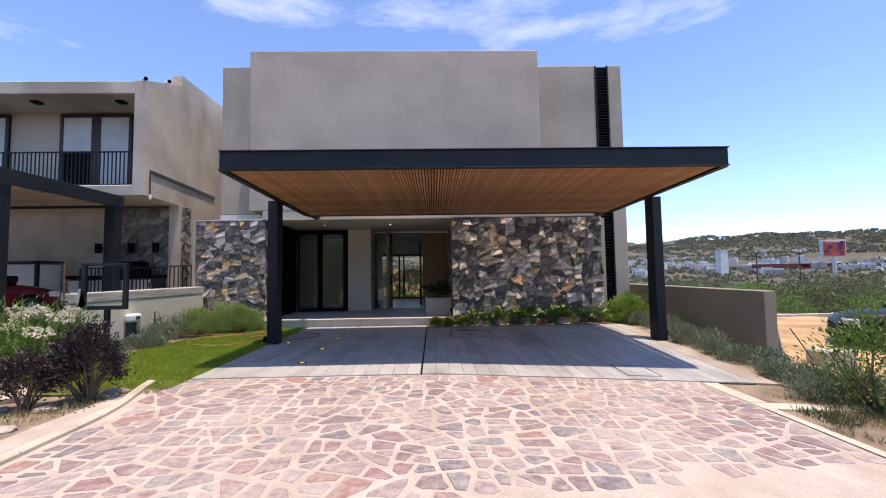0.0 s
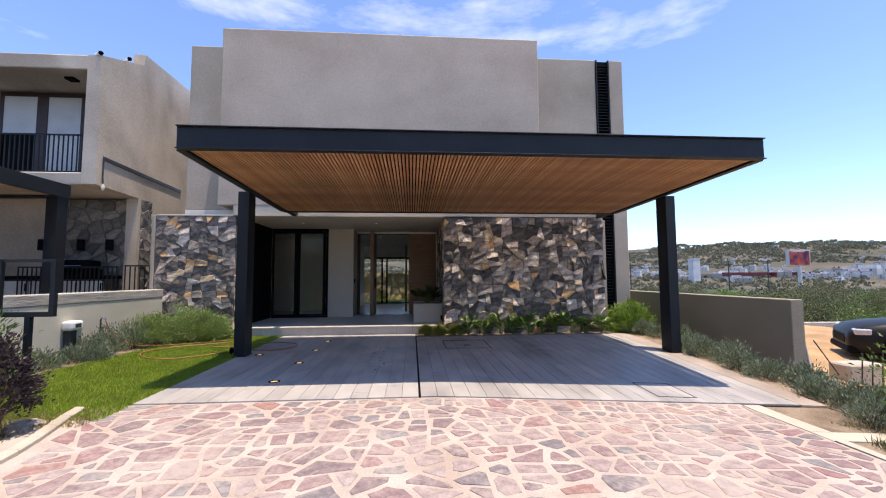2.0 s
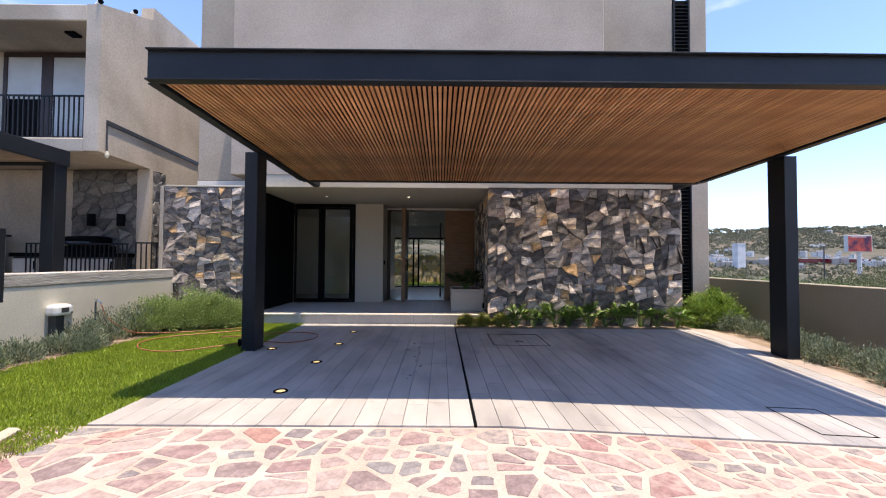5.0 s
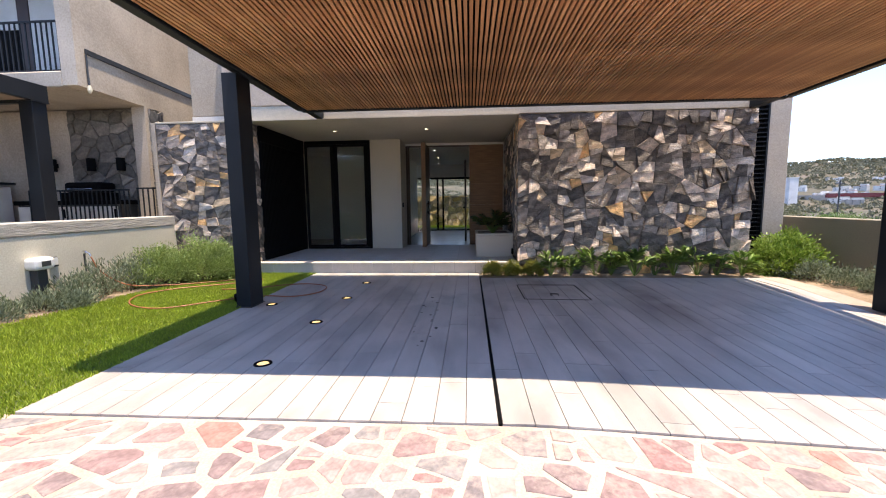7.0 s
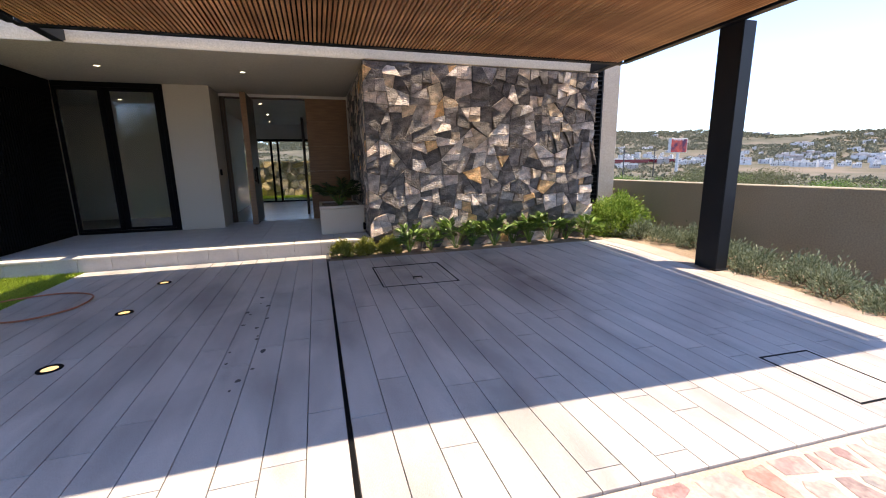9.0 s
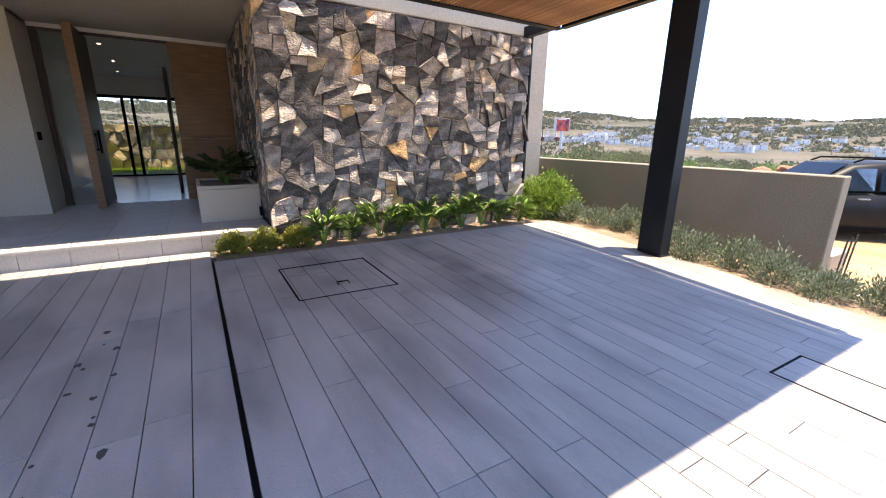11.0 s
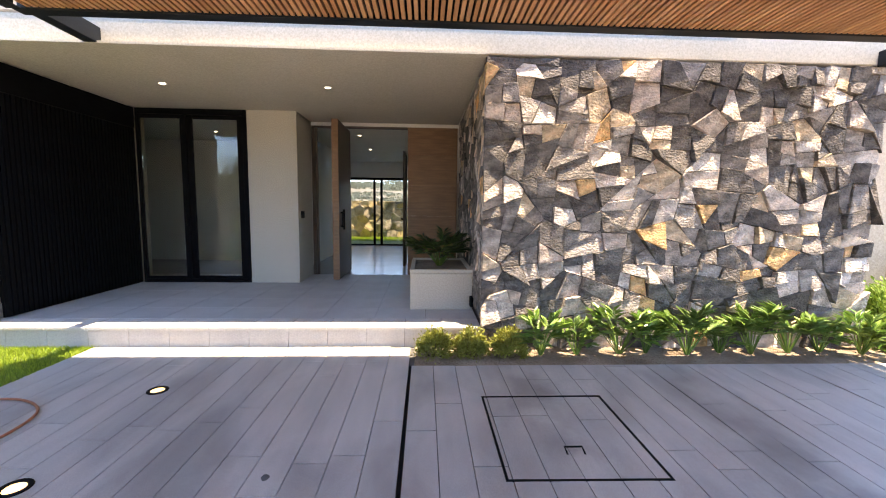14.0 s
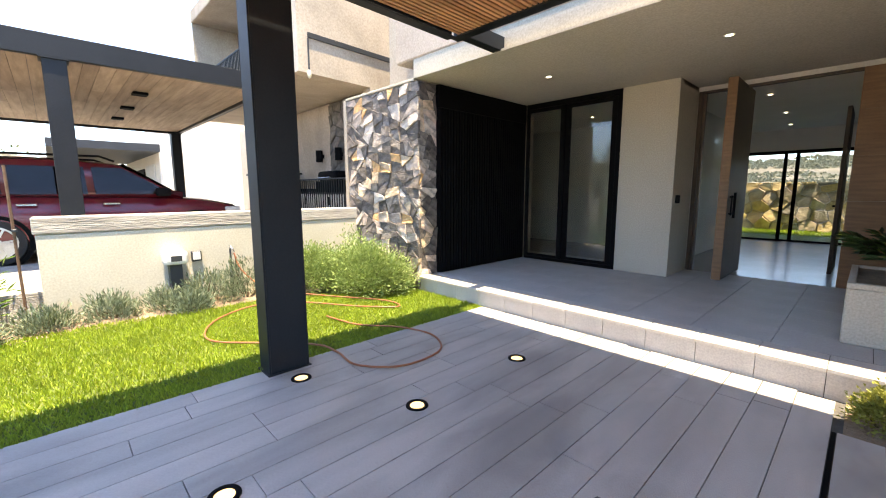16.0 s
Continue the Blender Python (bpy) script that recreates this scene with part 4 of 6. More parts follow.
for i in range(13):
    y = 6.4 + i * 0.45
    x = 5.42 + rb.uniform(-0.2, 0.3)
    bush("lavender_bush", x, y, pave(4.98, y) - 0.03, rb.uniform(0.2, 0.34), rb.uniform(0.18, 0.25), rb.uniform(0.22, 0.36), 80 + i, LEAF_SAGE, STEM, "low grey-green lavender bush on the soil bed", group="lavender along the walls", clumps=48, per=34, ll=0.05, lw=0.018, rise=1.3, clump_r=0.06, low=0.1)

# plant in the porch planter
tropic(0.05, 13.3, 0.755, 0.46, 0.5, 90, LEAF_DARK, "potted_plant", "dark green broad-leaved plant spilling over the planter", "", 46)

# front garden: dark shrubs, flowering shrubs, stones
structure(warped("garden_front_left", -9.4, -3.42, 1.2, 7.5, -0.2, -0.045, SOIL, 12, 12), "dry stony front garden", "bed")
bush("purple_shrub", -4.27, 5.63, 0.02, 0.36, 0.32, 0.95, 101, LEAF_PURPLE, STEM, "dark purple-leaved shrub on dry soil", "shrub", "purple shrubs", 75, 62, 0.042, 0.026, 0.6, 0.055, 0.3, 22, 0.1)
bush("purple_shrub", -4.72, 5.34, 0.02, 0.25, 0.24, 0.8, 102, LEAF_PURPLE, STEM, "thin dark purple-leaved shrub on dry soil", "shrub", "purple shrubs", 42, 42, 0.042, 0.026, 0.6, 0.055, 0.22, 14, 0.1)
for i, (x, y, r, h) in enumerate(((-5.75, 6.75, 0.6, 1.12), (-6.75, 6.9, 0.7, 1.15), (-6.3, 6.0, 0.5, 0.85))):
    ob, c = bush("flowering_shrub", x, y, 0.0, r, r, h, 110 + i, LEAF_GREEN, STEM, "green shrub with clusters of cream flowers", "shrub", "cream-flowering shrubs", 70, 42, 0.11, 0.02, 0.8, 0.13, 0.12, 12, 0.12)
    rng = np.random.default_rng(300 + i)
    top = c[np.argsort(-(c[:, 2] - c[:, 1] * 0.45 + c[:, 0] * 0.15))][:7] + np.array([0.03, -0.1, 0.1])
    q = 90 * len(top)
    p = np.repeat(top, 90, axis=0) + unit(rng, q) * 0.085 * rng.uniform(0.4, 1, (q, 1)) * np.array([1.2, 1.2, 0.8])
    d = p - np.repeat(top, 90, axis=0) + unit(rng, q) * 0.02
    v, f = leaf_mesh(p, d, unit(rng, q), np.full(q, 0.042), np.full(q, 0.036))
    raw("blossom", v, f, PETAL, ob, "cream flower clusters")

ROCK = material("pale_rock", (0.32, 0.25, 0.2), (0.5, 0.42, 0.35), 4, 0.95, 0, 0.8, 18, bump_dist=0.03)


def rock(x, y, z, sx, sy, sz, seed, name="rock", label="pale rough garden rock on dry soil", mat=ROCK):
    bm = bmesh.new()
    bmesh.ops.create_icosphere(bm, subdivisions=2, radius=1)
    for v in bm.verts:
        k = 1 + 0.35 * noise.noise(v.co * 1.4 + Vector((seed * 7.1, 0, 0))) + 0.1 * noise.noise(v.co * 4 + Vector((seed, 3, 0)))
        v.co = Vector((x + v.co.x * sx * k, y + v.co.y * sy * k, z + v.co.z * sz * k + sz * 0.35))
    ob = part(name, bm, mat)
    for v in ob.data.vertices:
        v.co -= Vector((x, y, z))
    ob.location = (x, y, z)
    return tagged(ob, label, "rock", "garden rocks")


rng0 = random.Random(77)
rock(-5.6, 5.8, 0.02, 0.45, 0.28, 0.2, 1)
rock(-4.2, 5.95, 0.0, 0.2, 0.15, 0.08, 2)
for i in range(26):
    x, y = rng0.uniform(-6.0, -3.95), rng0.uniform(3.4, 6.0)
    s = rng0.uniform(0.03, 0.13)
    rock(x, y, pave(x, y) - 0.045, s, s * 0.8, s * 0.4, 10 + i)
gx = lambda a, b: noise.noise((a * 1.3, b * 1.3, 4.0)) > 0.05
blades("dry_grass", 9000, 7, (-7.5, -3.95, 2.6, 6.0, gx), 0.06, STRAW, "sparse dry grass on the front garden", "grass")

# curved kerb along the drive's edge
kerb = structure(thing("kerb_left", (-3.8, 4.5, 0), "curved pale concrete kerb beside the drive", "kerb"), "curved pale concrete kerb beside the drive", "kerb")


def kerb_x(y):
    """The drive's edge: nearly straight, then bending away towards the lawn."""
    return -3.38 - 0.045 * (y - 1.2) - 0.36 * smooth(4.7, 6.6, y) ** 1.3


kp = [(kerb_x(y), y) for y in np.linspace(1.2, 6.36, 19)]
for (xa, ya), (xb, yb) in zip(kp, kp[1:]):
    bm = bmesh.new()
    za, zb = pave(xa, ya), pave(xb, yb)
    prof = [(-0.11, -0.1), (-0.106, 0.02), (-0.095, 0.032), (-0.018, 0.03), (0.0, 0.016), (0.0, -0.1)]
    ra = [bm.verts.new((xa + p, ya + 0.002, za + q)) for p, q in prof]
    rb2 = [bm.verts.new((xb + p, yb - 0.002, zb + q)) for p, q in prof]
    for k in range(5):
        bm.faces.new((ra[k], ra[k + 1], rb2[k + 1], rb2[k]))
    bm.faces.new(ra)
    bm.faces.new(rb2[::-1])
    part("kerb_stone", bm, CONCRETE_PALE, kerb)

# right edge of the drive: concrete strips, weeds, shrub
structure(warped("path_right", 3.81, 5.2, 5.36, 5.6, -0.2, -0.014, CONCRETE_PALE, 4, 2), "pale broken concrete strip", "path")
structure(warped("path_edge", 3.81, 4.05, 5.604, 6.486, -0.2, -0.012, CONCRETE_PALE, 2, 6), "pale concrete strip along the drive", "path")
structure(warped("drive_shoulder", 3.805, 7.4, 1.0, 6.485, -0.3, -0.03, SOIL, 6, 8), "dry soil shoulder beside the drive", "ground")
structure(warped("kerb_right", 3.81, 3.93, 3.6, 5.35, -0.1, -0.004, CONCRETE_PALE, 1, 6), "low concrete kerb at the drive edge", "kerb")
blades("dry_grass", 4200, 17, (3.9, 6.4, 4.0, 5.9, gx), 0.07, STRAW, "sparse dry grass beside the drive", "grass")
blades("weeds", 4200, 18, (4.1, 6.2, 4.2, 5.3, lambda a, b: noise.noise((a * 1.1, b * 1.1, 9.0)) > 0.08), 0.09, LEAF_SCRUB, "green weeds beside the drive", "grass")
bush("street_shrub", 5.35, 5.45, -0.25, 0.52, 0.5, 1.35, 120, LEAF_GREEN, STEM, "tall green roadside shrub with pale flowers", "shrub", "", 75, 40, 0.06, 0.026, 0.7, 0.12, 0.08, 12, 0.1)
ob, c = bush("street_shrub", 5.5, 5.2, -0.25, 0.25, 0.25, 2.35, 121, LEAF_SCRUB, STEM, "thin tall roadside shrub", "shrub", "", 40, 20, 0.06, 0.022, 1.0, 0.08, 0.2, 12, 0.1)
for i in range(7):
    x, y = 4.75 + i * 0.2, 5.75 + (i % 3) * 0.14
    bush("lavender_bush", x, y, -0.22, 0.22, 0.2, 0.34, 130 + i, LEAF_SAGE, STEM, "low grey-green lavender bush on the soil bed", group="lavender along the walls", clumps=30, per=24, ll=0.05, lw=0.013, rise=1.3, clump_r=0.06, low=0.1)

# ---- boundary walls ----
bwall = structure(part("wall_boundary_right", box(6.1, 6.34, 8.05, 14.0, -0.6, 1.085, 0.012), WALL_OLIVE), "olive-grey rendered boundary wall", "wall")
gw = structure(part("wall_garden_left", box(-6.66, -6.46, 8.0, 12.02, -0.2, 1.056, 0.01), WALL_PAINT), "cream rendered garden wall", "wall")
part("coping", box(-6.74, -6.45, 7.98, 12.02, 1.06, 1.25, 0.015), CONCRETE_RAW, gw, "rough board-marked concrete coping")

# ---- small fittings ----
rod = thing("steel_rod", (-6.55, 7.85, 0.0), "thin rusty steel rod at the end of the garden wall", "rod")
part("rod", tube([(-6.55, 7.85, -0.05), (-6.56, 7.84, 1.8)], 0.014, 6), HOSE_RUST, rod)
part("clip", box(-6.6, -6.5, 7.83, 7.87, 1.1, 1.13, 0.003), STEEL_GREY, rod)
meter = thing("water_meter_box", (-6.38, 9.25, 0.4), "white plastic meter hood on a grey pedestal", "meter box")
part("pedestal", box(-6.45, -6.33, 9.17, 9.31, 0.0, 0.598, 0.006), STEEL_GREY, meter)
part("hood", box(-6.455, -6.26, 9.1, 9.38, 0.6, 0.77, 0.05, seg=3), WHITE_PLASTIC, meter)
part("window", box(-6.259, -6.252, 9.18, 9.30, 0.65, 0.72), STEEL_GREY, meter)
box2 = thing("outlet_box", (-6.45, 9.5, 0.65), "small grey outlet box on the garden wall", "outlet box")
part("cover", box(-6.459, -6.42, 9.44, 9.56, 0.6, 0.74, 0.008), STEEL_GREY, box2)
part("lid", box(-6.419, -6.41, 9.455, 9.545, 0.625, 0.73, 0.003), WHITE_PLASTIC, box2)
HOSE_MAT = material("orange_hose", (0.28, 0.085, 0.04), (0.36, 0.125, 0.05), 5, 0.5, 0, 0.1, 60)
tap = thing("garden_tap", (-6.36, 9.9, 0.05), "upright pipe with a brass garden tap", "tap")
part("pipe", tube([(-6.36, 9.9, 0.0), (-6.36, 9.9, 0.74)], 0.014, 8), STEEL_GREY, tap)
part("spout", tube([(-6.36, 9.9, 0.74), (-6.33, 9.9, 0.765), (-6.29, 9.91, 0.74), (-6.28, 9.92, 0.70)], 0.014, 8), CHROME, tap)
part("lever", box(-6.385, -6.335, 9.89, 9.91, 0.77, 0.785, 0.003), CHROME, tap)


def curve_points(ctrl, n=10):
    """Catmull-Rom through control points."""
    c = [Vector(p) for p in ctrl]
    c = [c[0] * 2 - c[1]] + c + [c[-1] * 2 - c[-2]]
    out = []
    for i in range(1, len(c) - 2):
        for k in range(n):
            t = k / n
            a, b, d, e = c[i - 1], c[i], c[i + 1], c[i + 2]
            out.append(0.5 * ((2 * b) + (d - a) * t + (2 * a - 5 * b + 4 * d - e) * t * t + (3 * b - a - 3 * d + e) * t ** 3))
    out.append(c[-2])
    return out


hose = thing("garden_hose", (-4.6, 10.2, 0.07), "orange garden hose looped over lawn and paving", "hose")
hz = 0.088
part("tube", tube(curve_points([(-6.28, 9.92, 0.69), (-6.2, 9.98, 0.45), (-6.0, 10.2, 0.2), (-5.75, 10.5, 0.12), (-5.3, 10.85, hz), (-4.6, 11.25, hz), (-4.25, 11.2, hz), (-4.6, 10.85, hz), (-5.3, 10.4, hz), (-5.55, 9.9, hz), (-5.2, 9.35, hz), (-4.6, 9.15, hz), (-4.1, 9.55, hz), (-3.75, 9.85, hz), (-3.45, 9.9, 0.088), (-3.1, 9.88, 0.086), (-2.82, 10.15, 0.086), (-2.85, 10.6, 0.086), (-3.2, 10.82, 0.086), (-3.6, 10.72, 0.09), (-4.0, 10.45, hz), (-4.5, 10.35, hz)]), 0.0095, 8), HOSE_MAT, hose, smooth=True)

# lamps let into the paving, and the small spotlight at the lawn
for x, y in ((-2.27, 7.39), (-2.27, 8.63), (-2.27, 9.84), (-2.27, 10.98), (-3.215, 9.45)):
    g = thing("ground_lamp", (x, y, 0.07), "round recessed floor lamp with a black rim, lit warm", "floor light", "floor lamps in a row")
    part("rim", lathe([(0.078, 0.001), (0.075, 0.008), (0.056, 0.009), (0.05, 0.003)], Matrix.Translation((x, y, 0.07)), 24), MATT_BLACK, g)
    part("lens", lathe([(0.049, 0.003), (0.03, 0.0045), (0.001, 0.005)], Matrix.Translation((x, y, 0.07)), 20), GLOW_WARM, g)
sp = thing("spotlight", (-3.75, 9.5, 0.05), "small black garden spotlight by the post", "spotlight")
part("stake", tube([(-3.74, 9.5, 0.0), (-3.74, 9.5, 0.12)], 0.01, 6), MATT_BLACK, sp)
part("head", tube([(-3.74, 9.5, 0.12), (-3.72, 9.46, 0.2)], 0.035, 12), MATT_BLACK, sp)
sp2 = thing("spotlight", (5.08, 9.5, 0.0), "small black garden spotlight by the post", "spotlight")
part("stake", tube([(5.08, 9.5, -0.1), (5.08, 9.5, 0.1)], 0.01, 6), MATT_BLACK, sp2)
part("head", tube([(5.08, 9.5, 0.1), (5.05, 9.5, 0.17)], 0.03, 12), MATT_BLACK, sp2)

# black steel sign frame on a post in the front garden
sg = thing("sign_frame", (-5.2, 7.0, 0), "empty black steel sign frame on a post", "sign frame")
part("post", box(-5.17, -5.11, 6.97, 7.03, -0.05, 1.03), STEEL, sg)
part("side_bar", box(-5.54, -5.48, 6.97, 7.03, 1.03, 1.75, 0.003), STEEL, sg)
part("side_bar", box(-4.90, -4.84, 6.97, 7.03, 1.03, 1.75, 0.003), STEEL, sg)
part("top_bar", box(-5.478, -4.902, 6.985, 7.015, 1.71, 1.75, 0.003), STEEL, sg)
part("bottom_bar", box(-5.478, -4.902, 6.97, 7.03, 1.03, 1.09, 0.003), STEEL, sg)
bm = bmesh.new()
vv = [bm.verts.new(p) for p in ((-5.56, 6.96, 1.05), (-5.43, 6.96, 1.05), (-5.52, 6.96, 1.36), (-5.56, 6.955, 1.36))]
bm.faces.new(vv)
bmesh.ops.solidify(bm, geom=list(bm.faces), thickness=0.006)
part("gusset_tag", bm, WHITE_PLASTIC, sg, "white corner tag")

# ---- the house next door ----
nh = thing("neighbour_house", (-12, 15, 0.38), "weathered tan stucco house with a recessed balcony", "house")
bm = bmesh.new()
prof = [(11.8, 3.8), (13.4, 3.76), (13.4, 0.0), (20, 0.0), (20, 8.0), (13.4, 7.94), (13.36, 7.6), (11.8, 7.02)]
for xx in (-8.34, -8.02):
    bm.faces.new([bm.verts.new((xx, y, z)) for y, z in prof])
bm.verts.ensure_lookup_table()
for k in range(8):
    bm.faces.new((bm.verts[k], bm.verts[(k + 1) % 8], bm.verts[8 + (k + 1) % 8], bm.verts[8 + k]))
part("side_wall", bm, STUCCO_NEXT, nh)
part("parapet", box(-15.3, -8.345, 11.8, 13.2, 6.66, 7.02, 0.02), STUCCO_NEXT, nh)
part("balcony_floor", box(-15.3, -8.345, 11.8, 13.95, 3.78, 4.08, 0.02), STUCCO_NEXT, nh)
part("wall", box(-15.3, -8.345, 13.204, 13.4, 4.084, 6.658), STUCCO_NEXT, nh)
part("end_wall", box(-15.3, -15.22, 11.82, 13.2, 4.082, 6.658), STUCCO_NEXT, nh)
part("roof", box(-15.3, -8.345, 13.204, 20, 6.662, 7.6), STUCCO_NEXT, nh)
part("wall", box(-17, -10.1, 13.55, 13.75, 0.2, 3.748), STUCCO_NEXT, nh)
part("stone_pier_core", box(-10.096, -8.345, 13.55, 13.8, 0.2, 3.748), WALL_JOINT, nh)
BROWN = material("brown_window_frame", (0.03, 0.014, 0.012), (0.045, 0.02, 0.017), 3, 0.5, 0, 0.05, 60)
BLIND = material("white_blind", (0.55, 0.55, 0.53), (0.62, 0.62, 0.6), 2, 0.8, 0, 0.05, 90)
for x0, x1 in ((-11.55, -9.36), (-15.2, -13.1)):
    w = part("window", box(x0, x1, 13.17, 13.203, 4.09, 6.6), MATT_BLACK, nh)
    for a, b in ((x0, x0 + 0.1), ((x0 + x1) / 2 - 0.14, (x0 + x1) / 2 + 0.14), (x1 - 0.1, x1)):
        part("frame_post", box(a, b, 13.12, 13.168, 4.09, 6.5, 0.004), BROWN, w)
    part("frame_head", box(x0, x1, 13.12, 13.168, 6.502, 6.62, 0.004), BROWN, w)
    part("blind", box(x0 + 0.105, (x0 + x1) / 2 - 0.145, 13.14, 13.165, 5.45, 6.5), BLIND, w)
    part("blind", box((x0 + x1) / 2 + 0.145, x1 - 0.105, 13.14, 13.165, 4.3, 6.5), BLIND, w)


def railing(name, x0, x1, y, z0, z1, parent, pitch=0.11):
    r = part(name, box(x0, x1, y - 0.02, y + 0.02, z1 - 0.035, z1, 0.003), STEEL, parent)
    part("bottom_rail", box(x0, x1, y - 0.015, y + 0.015, z0, z0 + 0.03), STEEL, r)
    b = None
    for i in range(int((x1 - x0) / pitch) + 1):
        if b is None:
            b = part("baluster", box(x0, x0 + 0.022, y - 0.011, y + 0.011, z0 + 0.031, z1 - 0.036), STEEL, r)
        else:
            o = new("baluster", b.data)
            o.parent, o.location = r, (i * pitch, 0, 0)
    return r


railing("balcony_rail", -13.5, -8.37, 11.9, 4.1, 5.05, nh)
for x in (-9.2, -11.6):
    part("ceiling_lamp", box(x, x + 0.22, 12.2, 12.42, 6.6, 6.656, 0.006), MATT_BLACK, nh)
rail = thing("patio_railing", (-9.0, 12.9, 0.9), "black metal patio railing with thin upright bars", "railing")
railing("rail", -10.6, -8.15, 12.9, 0.85, 1.84, rail)
gate = thing("side_gate", (-7.4, 12.9, 0.8), "narrow black metal gate between the houses", "gate")
railing("gate_rail", -7.98, -6.85, 12.92, 0.4, 1.87, gate, 0.125)
pipe = thing("ledge_pipe", (-7.95, 14, 4.5), "dark metal ledge strip along the side wall", "ledge")
bm = box(-8.018, -7.99, -1.7, 1.7, -0.05, 0.05, 0.004, m=Matrix.Translation((0, 13.7, 4.43)) @ Matrix.Rotation(math.atan2(-0.12, 3.4), 4, 'X'))
part("strip", bm, STEEL_GREY, pipe)
tapn = thing("wall_pipe_lamp", (-7.97, 12.0, 4.3), "bare bulb hanging from a wall pipe", "lamp")
part("conduit", tube([(-7.99, 12.0, 4.42), (-7.99, 12.0, 4.05), (-7.97, 11.99, 3.82)], 0.018, 6), STEEL_GREY, tapn)
part("bulb", lathe([(0.02, 0.1), (0.035, 0.06), (0.045, 0.0), (0.02, -0.05), (0.005, -0.06)], Matrix.Translation((-7.97, 11.99, 3.74)), 12), PETAL, tapn)
for i, y in enumerate((12.0, 13.0)):
    cc = thing("security_camera", (-8.2, y, 7.2), "white bullet security camera on the parapet", "camera", "parapet cameras")
    zz = 7.12 + (0.4 if i else 0)
    part("body", tube([(-8.3, y, zz), (-8.05, y - 0.2, zz - 0.04)], 0.05, 10), WHITE_PLASTIC, cc)
    part("lens", tube([(-8.05, y - 0.2, zz - 0.04), (-8.03, y - 0.22, zz - 0.045)], 0.052, 10), MATT_BLACK, cc)
    part("mount", box(-8.3, -8.26, y - 0.02, y + 0.02, zz - 0.16 - 0.1 * i, zz - 0.03), WHITE_PLASTIC, cc)
for i, x in enumerate((-8.75, -9.5, -10.5)):
    s = thing("wall_sconce", (x, 13.5, 2.4), "black cylinder wall sconce", "wall light", "patio sconces")
    part("shade", lathe([(0.09, -0.15), (0.09, 0.15)], Matrix.Translation((x, 13.42, 2.45)), 14), MATT_BLACK, s)
    part("mount", box(x - 0.03, x + 0.03, 13.48, 13.549, 2.4, 2.5), MATT_BLACK, s)
ct = thing("outdoor_counter", (-9.6, 13.1, 0.5), "outdoor kitchen counter with pale doors and a black top", "counter")
part("carcass", box(-11.0, -8.5, 13.0, 13.5, 0.3, 1.5), STEEL_GREY, ct)
for i in range(4):
    d = part("door", box(-10.98 + i * 0.62, -10.4 + i * 0.62, 12.96, 12.998, 0.5, 1.46, 0.004), BLIND, ct)
    part("handle", box(-10.46 + i * 0.62, -10.43 + i * 0.62, 12.94, 12.958, 1.2, 1.4), MATT_BLACK, d)
part("worktop", box(-11.05, -8.45, 12.93, 13.54, 1.502, 1.6, 0.006), MATT_BLACK, ct)
gr = thing("barbecue", (-9.3, 13.2, 1.6), "black lidded barbecue on the counter", "barbecue")
part("base", box(-9.9, -8.9, 12.98, 13.5, 1.6, 1.78, 0.01), MATT_BLACK, gr)
part("lid", box(-9.85, -8.95, 13.0, 13.48, 1.782, 2.02, 0.08, seg=3), MATT_BLACK, gr)
part("lid_handle", tube([(-9.7, 12.96, 1.86), (-9.1, 12.96, 1.86)], 0.014, 8), CHROME, gr)
cb = thing("storage_cabinet", (-12.5, 12.8, 0.38), "pale patio storage cabinet with a dark frame", "cabinet")
part("body", box(-13.2, -11.5, 12.5, 13.3, 0.36, 1.95, 0.01), BLIND, cb)
part("frame_post", box(-11.498, -11.42, 12.46, 12.54, 0.36, 2.0), STEEL, cb)
part("lid", box(-13.25, -11.42, 12.45, 13.35, 2.0, 2.05), STEEL, cb)

# next door's drive and carport
structure(part("drive_next", box(-22, -6.76, 4.0, 13.5, -0.2, 0.385), CONCRETE_RAW), "pale concrete drive next door", "drive")
NB_WOOD = material("weathered_board", (0.75, 0.72, 0.7), (1.1, 1.08, 1.05), 2, 0.7, 0, 0.2, 40, per_object=[(0, (0.34, 0.26, 0.19)), (0.3, (0.38, 0.29, 0.215)), (0.6, (0.31, 0.235, 0.175)), (0.8, (0.41, 0.32, 0.24))], stretch=(0.6, 6, 6))
nc = thing("neighbour_carport", (-12, 9, 0.38), "dark steel carport with a boarded ceiling next door", "carport")
NX0, NX1, NY0, NY1, NZ = -15.9, -8.2, 5.2, 11.36, 3.355
for nm, b in (("edge_beam", (NX1 - 0.1, NX1, NY0, NY1)), ("edge_beam", (NX0, NX0 + 0.1, NY0, NY1)), ("edge_beam", (NX0 + 0.104, NX1 - 0.104, NY0, NY0 + 0.1)), ("edge_beam", (NX0 + 0.104, NX1 - 0.104, NY1 - 0.1, NY1))):
    part(nm, box(b[0], b[1], b[2], b[3], NZ, NZ + 0.3, 0.004), STEEL, nc)
part("roof_deck", box(NX0 + 0.104, NX1 - 0.104, NY0 + 0.104, NY1 - 0.104, NZ + 0.1, NZ + 0.29), STEEL, nc)
for j in range(30):
    y0 = NY0 + 0.105 + j * 0.2
    cut = NX0 + 2.2 + (j * 1.37) % 3.6
    part("board", box(NX0 + 0.105, cut - 0.002, y0 + 0.003, y0 + 0.197, NZ + 0.06, NZ + 0.08), NB_WOOD, nc)
    part("board", box(cut + 0.002, NX1 - 0.105, y0 + 0.003, y0 + 0.197, NZ + 0.06, NZ + 0.08), NB_WOOD, nc)
